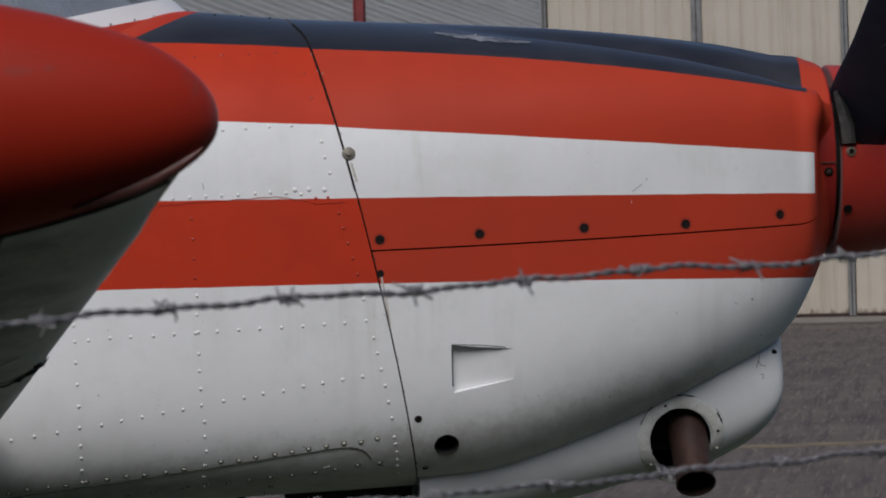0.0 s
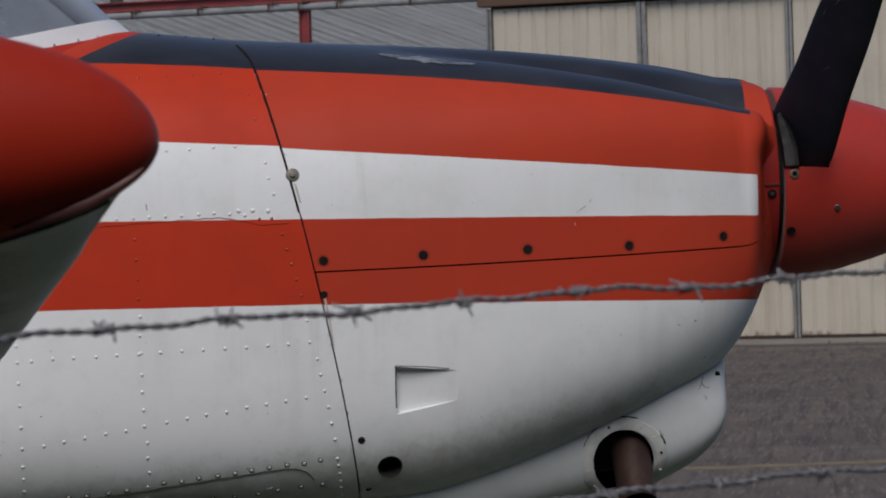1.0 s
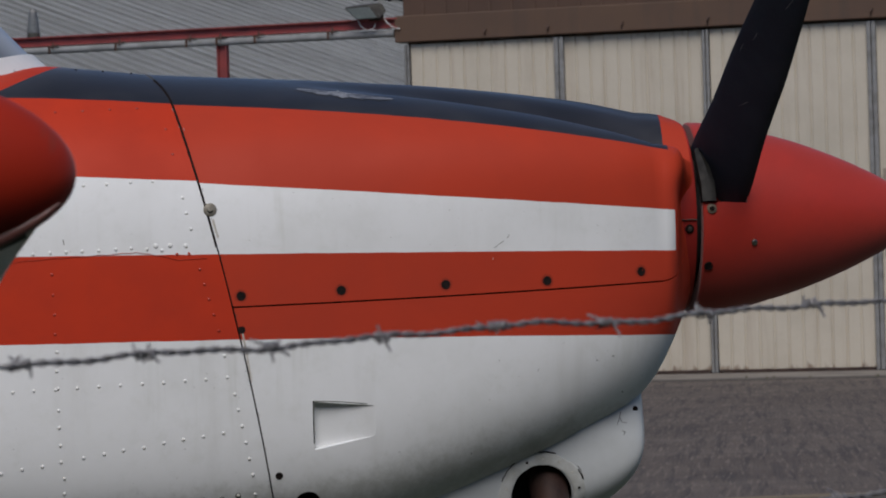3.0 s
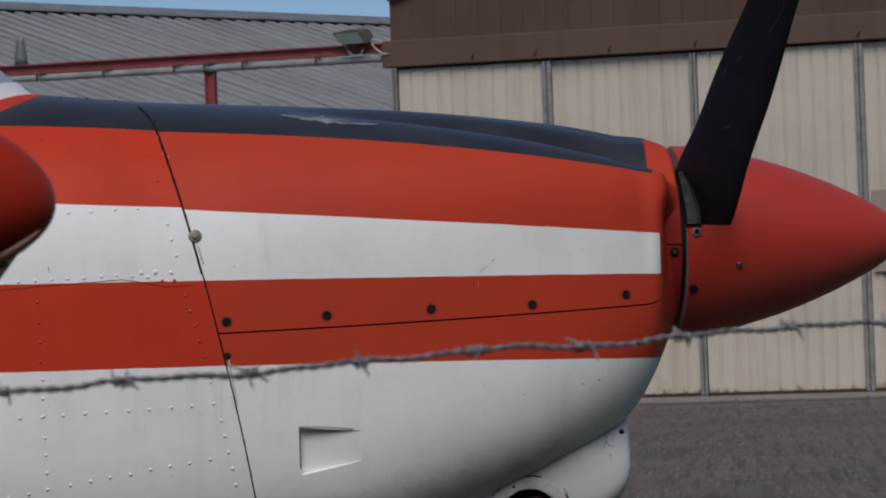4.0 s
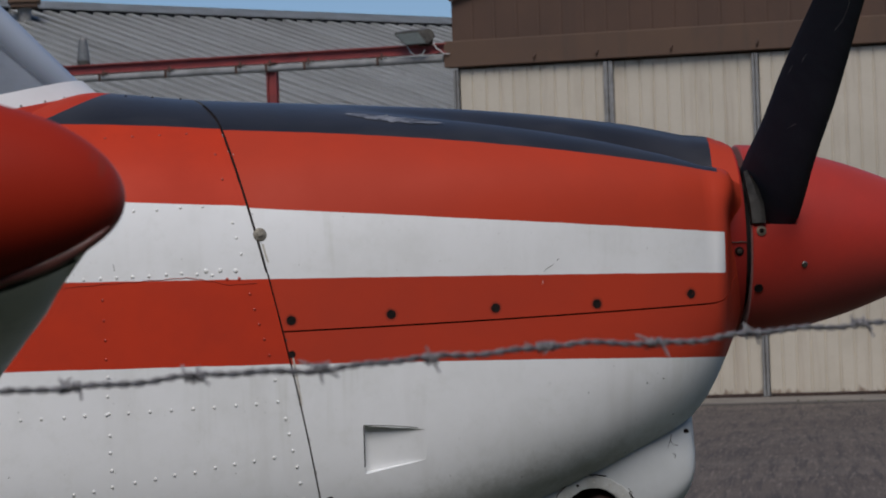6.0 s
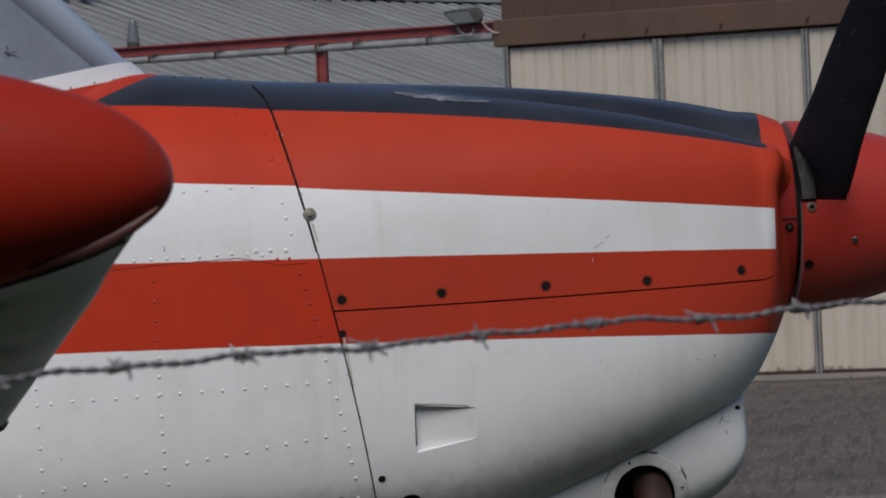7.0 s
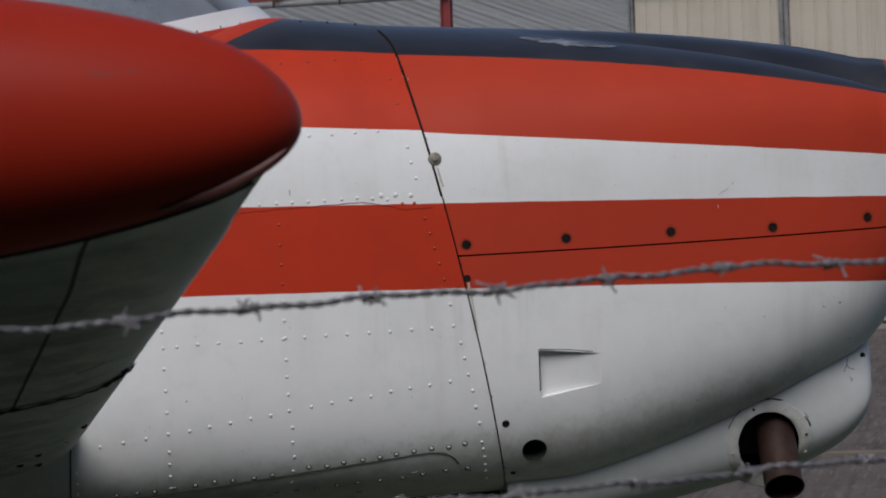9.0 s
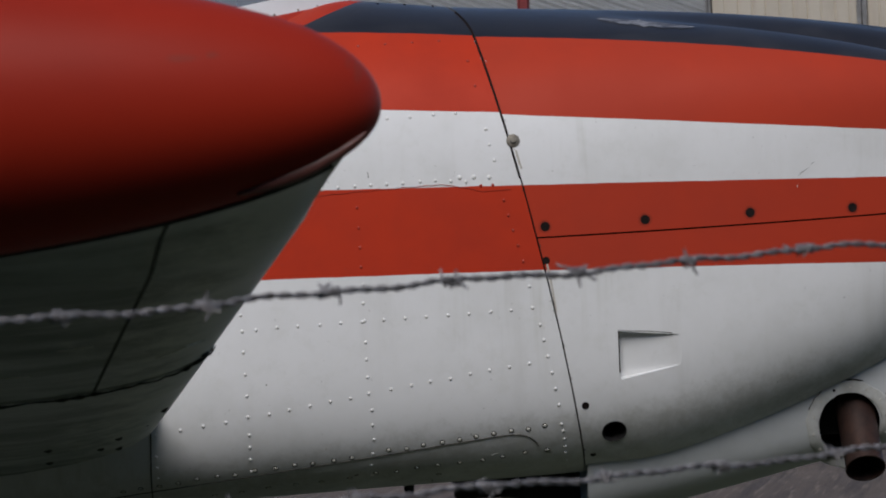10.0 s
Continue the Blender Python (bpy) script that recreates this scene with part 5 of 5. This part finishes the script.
for k in range(60):
    u = 0.002 + 0.5 * (k / 59) ** 1.5
    p = wing_point(RIB + random.uniform(-0.004, 0.004), u, -1)
    pts.append(p + Vector((0, 0, -0.004 + random.uniform(-0.002, 0.001))))
rod(bm, pts, [random.choice((0.0012, 0.0014, 0.0016, 0.0034)) * min(1, 0.3 + k / 12) for k in range(len(pts))], 7)
part("lap_sealant", bm, M["seal"], wing, "ragged dark sealant at the skin lap")
bm = bmesh.new()
rod(bm, [wing_point(3.14 - 7.2 + (RIB - 3.14 + 7.2) * t, 0.137 - 0.012 * t, -1) + Vector((0, 0, -0.0006)) for t in np.linspace(0, 1, 30)], 0.0021, 6)
part("skin_joint", bm, surface("grimy_joint", (0.105, 0.11, 0.098), (0.06, 0.062, 0.055), 0.7, 0, 30), wing, "dark spanwise skin joint")
for y, u in ((-0.62, 0.05), (-0.80, 0.075), (-1.0, 0.06), (-0.7, 0.13), (-1.1, 0.14)):
    bm = bmesh.new()
    lathe(bm, wing_point(y, u, -1) + Vector((0, 0, 0.001)), (0, -0.3, -1), [(0, 0.008), (0.006, 0.007), (0.009, 0)], 12)
    part("bolt", bm, M["seal"], wing)
pale = surface("scraped_metal", (0.86, 0.86, 0.82), (0.62, 0.62, 0.57), 0.4, 0, 60)
for pts, r in (([(-2.700, 0.078), (-2.715, 0.066), (-2.75, 0.0508), (-2.735, 0.040), (-2.725, 0.031)], 0.0042), ([(-2.74, 0.230), (-2.745, 0.212), (-2.74, 0.195)], 0.0032), ([(-3.065, 0.187), (-3.07, 0.165), (-3.07, 0.150)], 0.0026)):
    bm = bmesh.new()
    fine_pts = [wing_point(a[0] + (b[0] - a[0]) * t, a[1] + (b[1] - a[1]) * t, -1) + Vector((0, 0, r * 0.45)) for a, b in zip(pts, pts[1:]) for t in (0, 0.25, 0.5, 0.75)]
    rod(bm, fine_pts, [r * (1 - 0.18 * abs(k - 0.6 * len(fine_pts)) / len(fine_pts)) for k in range(len(fine_pts))], 10)
    part("scrape", bm, pale, wing, "pale scrape in the wing paint")
for y, u, r in ((-2.37, 0.016, 0.007), (-1.33, 0.020, 0.008), (-1.05, 0.03, 0.005)):
    bm = bmesh.new()
    lathe(bm, wing_point(y, u, -1) + Vector((0, 0, 0.001)), (0.5, -0.4, -1), [(0, r), (r * 0.5, r * 0.85), (r * 0.9, r * 0.4), (r, 0)], 10)
    part("sealant_lump", bm, M["seal"], wing, "dark lump of sealant")
bm = bmesh.new()
prof = []
for k in range(40):
    s = 0.75 * (1 - math.cos(math.pi / 2 * k / 39))
    prof.append((s, 0.143 * math.sqrt(max(0, 1 - (1 - s / 0.75) ** 2)) ** 0.94))
prof += [(1.1, 0.143), (1.6, 0.12), (2.0, 0.07), (2.2, 0.0)]
lathe(bm, (-0.027, 3.04 - 7.2, 1.5445), (-1, 0, 0.0), prof, 72)
for v in bm.verts:
    # the upper half is a little fuller than the lower
    s = -0.027 - v.co.x
    if v.co.z > 1.5445 and s > 1e-4:
        r = max(1e-4, math.hypot(v.co.y - 3.04 + 7.2, v.co.z - 1.5445))
        v.co.z += 0.0095 * min(1.0, s / 0.06) ** 0.6 * (v.co.z - 1.5445) / r
tank = part("tip_tank", bm, M["tank"], wing, "glossy red rounded wing tip tank")
bm = bmesh.new()
rod(bm, [Vector((-0.024 - s, 3.04 - 7.2 - 0.01, 1.5445 - r * 0.995)) for s, r in prof[9:40]], 0.0026, 6)
part("tank_joint", bm, M["seal"], wing, "dark joint under the tip tank")

# lip where the tank meets the wing, paler red painting its reflected streak
bm = bmesh.new()
pts = []
for k in range(20):
    t = k / 19
    x, z = -0.158 + 0.116 * t, 1.468 + 0.030 * t + 0.020 * t**3
    r = 0.143 * math.sqrt(1 - (1 - (-0.024 - x) / 0.75) ** 2) ** 0.94
    pts.append(Vector((x, 3.04 - 7.2 - math.sqrt(max(0.0, r * r - (1.5445 - z) ** 2)), z)))
rod(bm, pts, [0.0068 * math.sin(math.pi * (0.04 + 0.92 * k / 19)) ** 0.8 for k in range(20)], 12)
part("tank_lip", bm, surface("lip_highlight_red", (0.26, 0.10, 0.085), (0.16, 0.06, 0.05), 0.30, 0, 12, 0.0003, spec=0.7), tank, "lip under the tank, its highlight painted in paler red")

# nose leg and belly details
bm = bmesh.new()
box(bm, (0.065, -0.24, 0.853), (0.20, 0.24, 0.91), 0.006)
box(bm, (0.195, -0.23, 0.70), (0.325, 0.23, 0.91), 0.01)
part("gear_bay", bm, M["dark"], plane, "dark nose gear bay", smooth=False)
bm = bmesh.new()
rod(bm, [(0.20, 0, 0.86), (0.22, 0, 0.36)], 0.035, 16)
rod(bm, [(0.22, -0.09, 0.36), (0.22, 0.09, 0.36)], 0.02, 10)
rod(bm, [(0.22, -0.085, 0.38), (0.23, -0.085, 0.19)], 0.018, 10)
rod(bm, [(0.22, 0.085, 0.38), (0.23, 0.085, 0.19)], 0.018, 10)
part("nose_leg", bm, M["steel"], plane, "steel nose gear leg")


def wheel(at, r, w):
    bm = bmesh.new()
    prof = [(-w * 0.35, r * 0.45), (-w * 0.5, r * 0.6), (-w * 0.5, r * 0.82), (-w * 0.3, r * 0.96), (0, r), (w * 0.3, r * 0.96), (w * 0.5, r * 0.82), (w * 0.5, r * 0.6), (w * 0.35, r * 0.45), (-w * 0.35, r * 0.45)]
    lathe(bm, at, (0, 1, 0), prof, 32)
    t = part("wheel", bm, M["black"], plane, "black rubber wheel")
    bm = bmesh.new()
    lathe(bm, at, (0, 1, 0), [(-w * 0.3, 0), (-w * 0.36, r * 0.3), (-w * 0.3, r * 0.48), (w * 0.3, r * 0.48), (w * 0.36, r * 0.3), (w * 0.3, 0)], 24)
    part("hub", bm, M["steel"], t)


wheel((0.23, 0, 0.19), 0.19, 0.13)
for s in (-1, 1):
    bm = bmesh.new()
    rod(bm, [(-1.25, s * 0.75, 1.06 if s < 0 else 0.95), (-1.25, s * 0.95, 0.25)], 0.04, 14)
    part("main_leg", bm, M["steel"], plane)
    wheel((-1.25, s * 1.05, 0.22), 0.22, 0.16)
bm = bmesh.new()
lathe(bm, (-0.028, -0.06, 0.880), (0, 0, -1), [(0, 0.011), (0.016, 0.011), (0.026, 0.008), (0.031, 0)], 14)
part("drain_knob", bm, M["black"], plane, "small black drain fitting")

# ---- barbed wire strands of the boundary fence ----
def strand_path(knots):
    zc = smooth_curve(knots)
    return lambda x: Vector((x, 2.48 + 0.588 * x, zc(x)))


def barbed_wire(knots, barbs, x0, x1, label):
    f = strand_path(knots)
    origin = f(x0)
    ob = empty("barbed_wire", origin, label, "barbed wire", group="fence strands")
    for turn in (0.0, math.pi):
        bm = bmesh.new()
        pts = []
        n = int((x1 - x0) / 0.0022)
        for k in range(n + 1):
            x = x0 + (x1 - x0) * k / n
            a = 2 * math.pi * x / 0.0235 + turn + 0.6 * math.sin(x * 9)
            c = f(x) + Vector((0, 0, 0.0012 * math.sin(x * 41) + 0.0008 * math.sin(x * 97)))
            pts.append(c - origin + Vector((-0.5 * math.sin(a), 0.86 * math.sin(a), 0)) * 0.0 + Vector((0, math.cos(a), math.sin(a))) * 0.0014)
        rod(bm, pts, 0.0014, 6)
        part("strand", bm, M["wire"], ob)
    rnd = random.Random(len(barbs) * 7 + 3)
    more = [barbs[0] - 0.093 * k for k in range(1, 18)] + [barbs[-1] + 0.096 * k for k in range(1, 22)]
    for x in list(barbs) + more:
        bm = bmesh.new()
        c = f(x) - origin
        for s in (-1, 1):
            tilt = rnd.uniform(-0.5, 0.5)
            a0 = rnd.uniform(0, 6.28)
            pts = []
            w = rnd.uniform(0.2, 2.9)
            d = Vector((math.cos(w), 0.25, math.sin(w))).normalized()
            short = 0.55 if x < -0.2 else 1.0
            pts.append(c + Vector((s * 0.003 - 0.004, 0, 0)) + d * short * rnd.uniform(0.007, 0.012))
            for k in range(15):
                a = a0 + k / 14 * 2 * math.pi * 1.6
                pts.append(c + Vector((s * 0.0035 - 0.003 + 0.006 * k / 14, 0.0033 * math.cos(a), 0.0033 * math.sin(a))))
            w = rnd.uniform(3.4, 6.0)
            d = Vector((math.cos(w), -0.25, math.sin(w))).normalized()
            pts.append(c + Vector((s * 0.003 + 0.004, 0, 0)) + d * short * rnd.uniform(0.007, 0.013))
            rod(bm, pts, [0.0009] + [0.0013] * 15 + [0.0009], 6)
        part("barb", bm, M["wire"], ob)
    return ob


barbed_wire([(-1.2, 1.362), (-0.287, 1.3832), (-0.158, 1.3860), (-0.066, 1.3910), (0.023, 1.3938), (0.118, 1.3953), (0.207, 1.3990), (0.302, 1.4038), (0.397, 1.4028), (0.487, 1.4060), (0.586, 1.4106), (0.69, 1.4090), (0.9, 1.415), (1.6, 1.43)],
            (-0.62, -0.53, -0.44, -0.345, -0.249, -0.154, -0.066, 0.023, 0.118, 0.206, 0.302, 0.396, 0.487, 0.588, 0.69, 0.79), -2.35, 2.95, "weathered twisted barbed wire strand with four-point barbs")
barbed_wire([(-1.2, 1.245), (-0.3, 1.242), (0.041, 1.2405), (0.225, 1.240), (0.419, 1.2432), (0.6, 1.2445), (1.6, 1.25)],
            (-0.52, -0.42, -0.33, -0.24, -0.14, -0.05, 0.041, 0.131, 0.225, 0.321, 0.419, 0.518, 0.61, 0.71, 0.8), -2.35, 2.95, "lower weathered barbed wire strand with barbs")

# wooden posts that carry the strands, to either side of the gap
M["timber"] = surface("weathered_timber", (0.20, 0.17, 0.13), (0.11, 0.095, 0.075), 0.85, 0, 6, 0.002, (1, 1, 0.1))
for x in (-2.35, 2.95):
    bm = bmesh.new()
    lathe(bm, (0, 0, -0.3), (0, 0, 1), [(0, 0), (0, 0.052), (1.2, 0.050), (1.80, 0.047), (1.83, 0.035), (1.84, 0)], 16)
    ob = thing("fence_post", bm, M["timber"], "weathered round timber post carrying barbed wire", "fence post", group="fence posts")
    ob.location = (x, 2.48 + 0.588 * x + 0.05, 0)
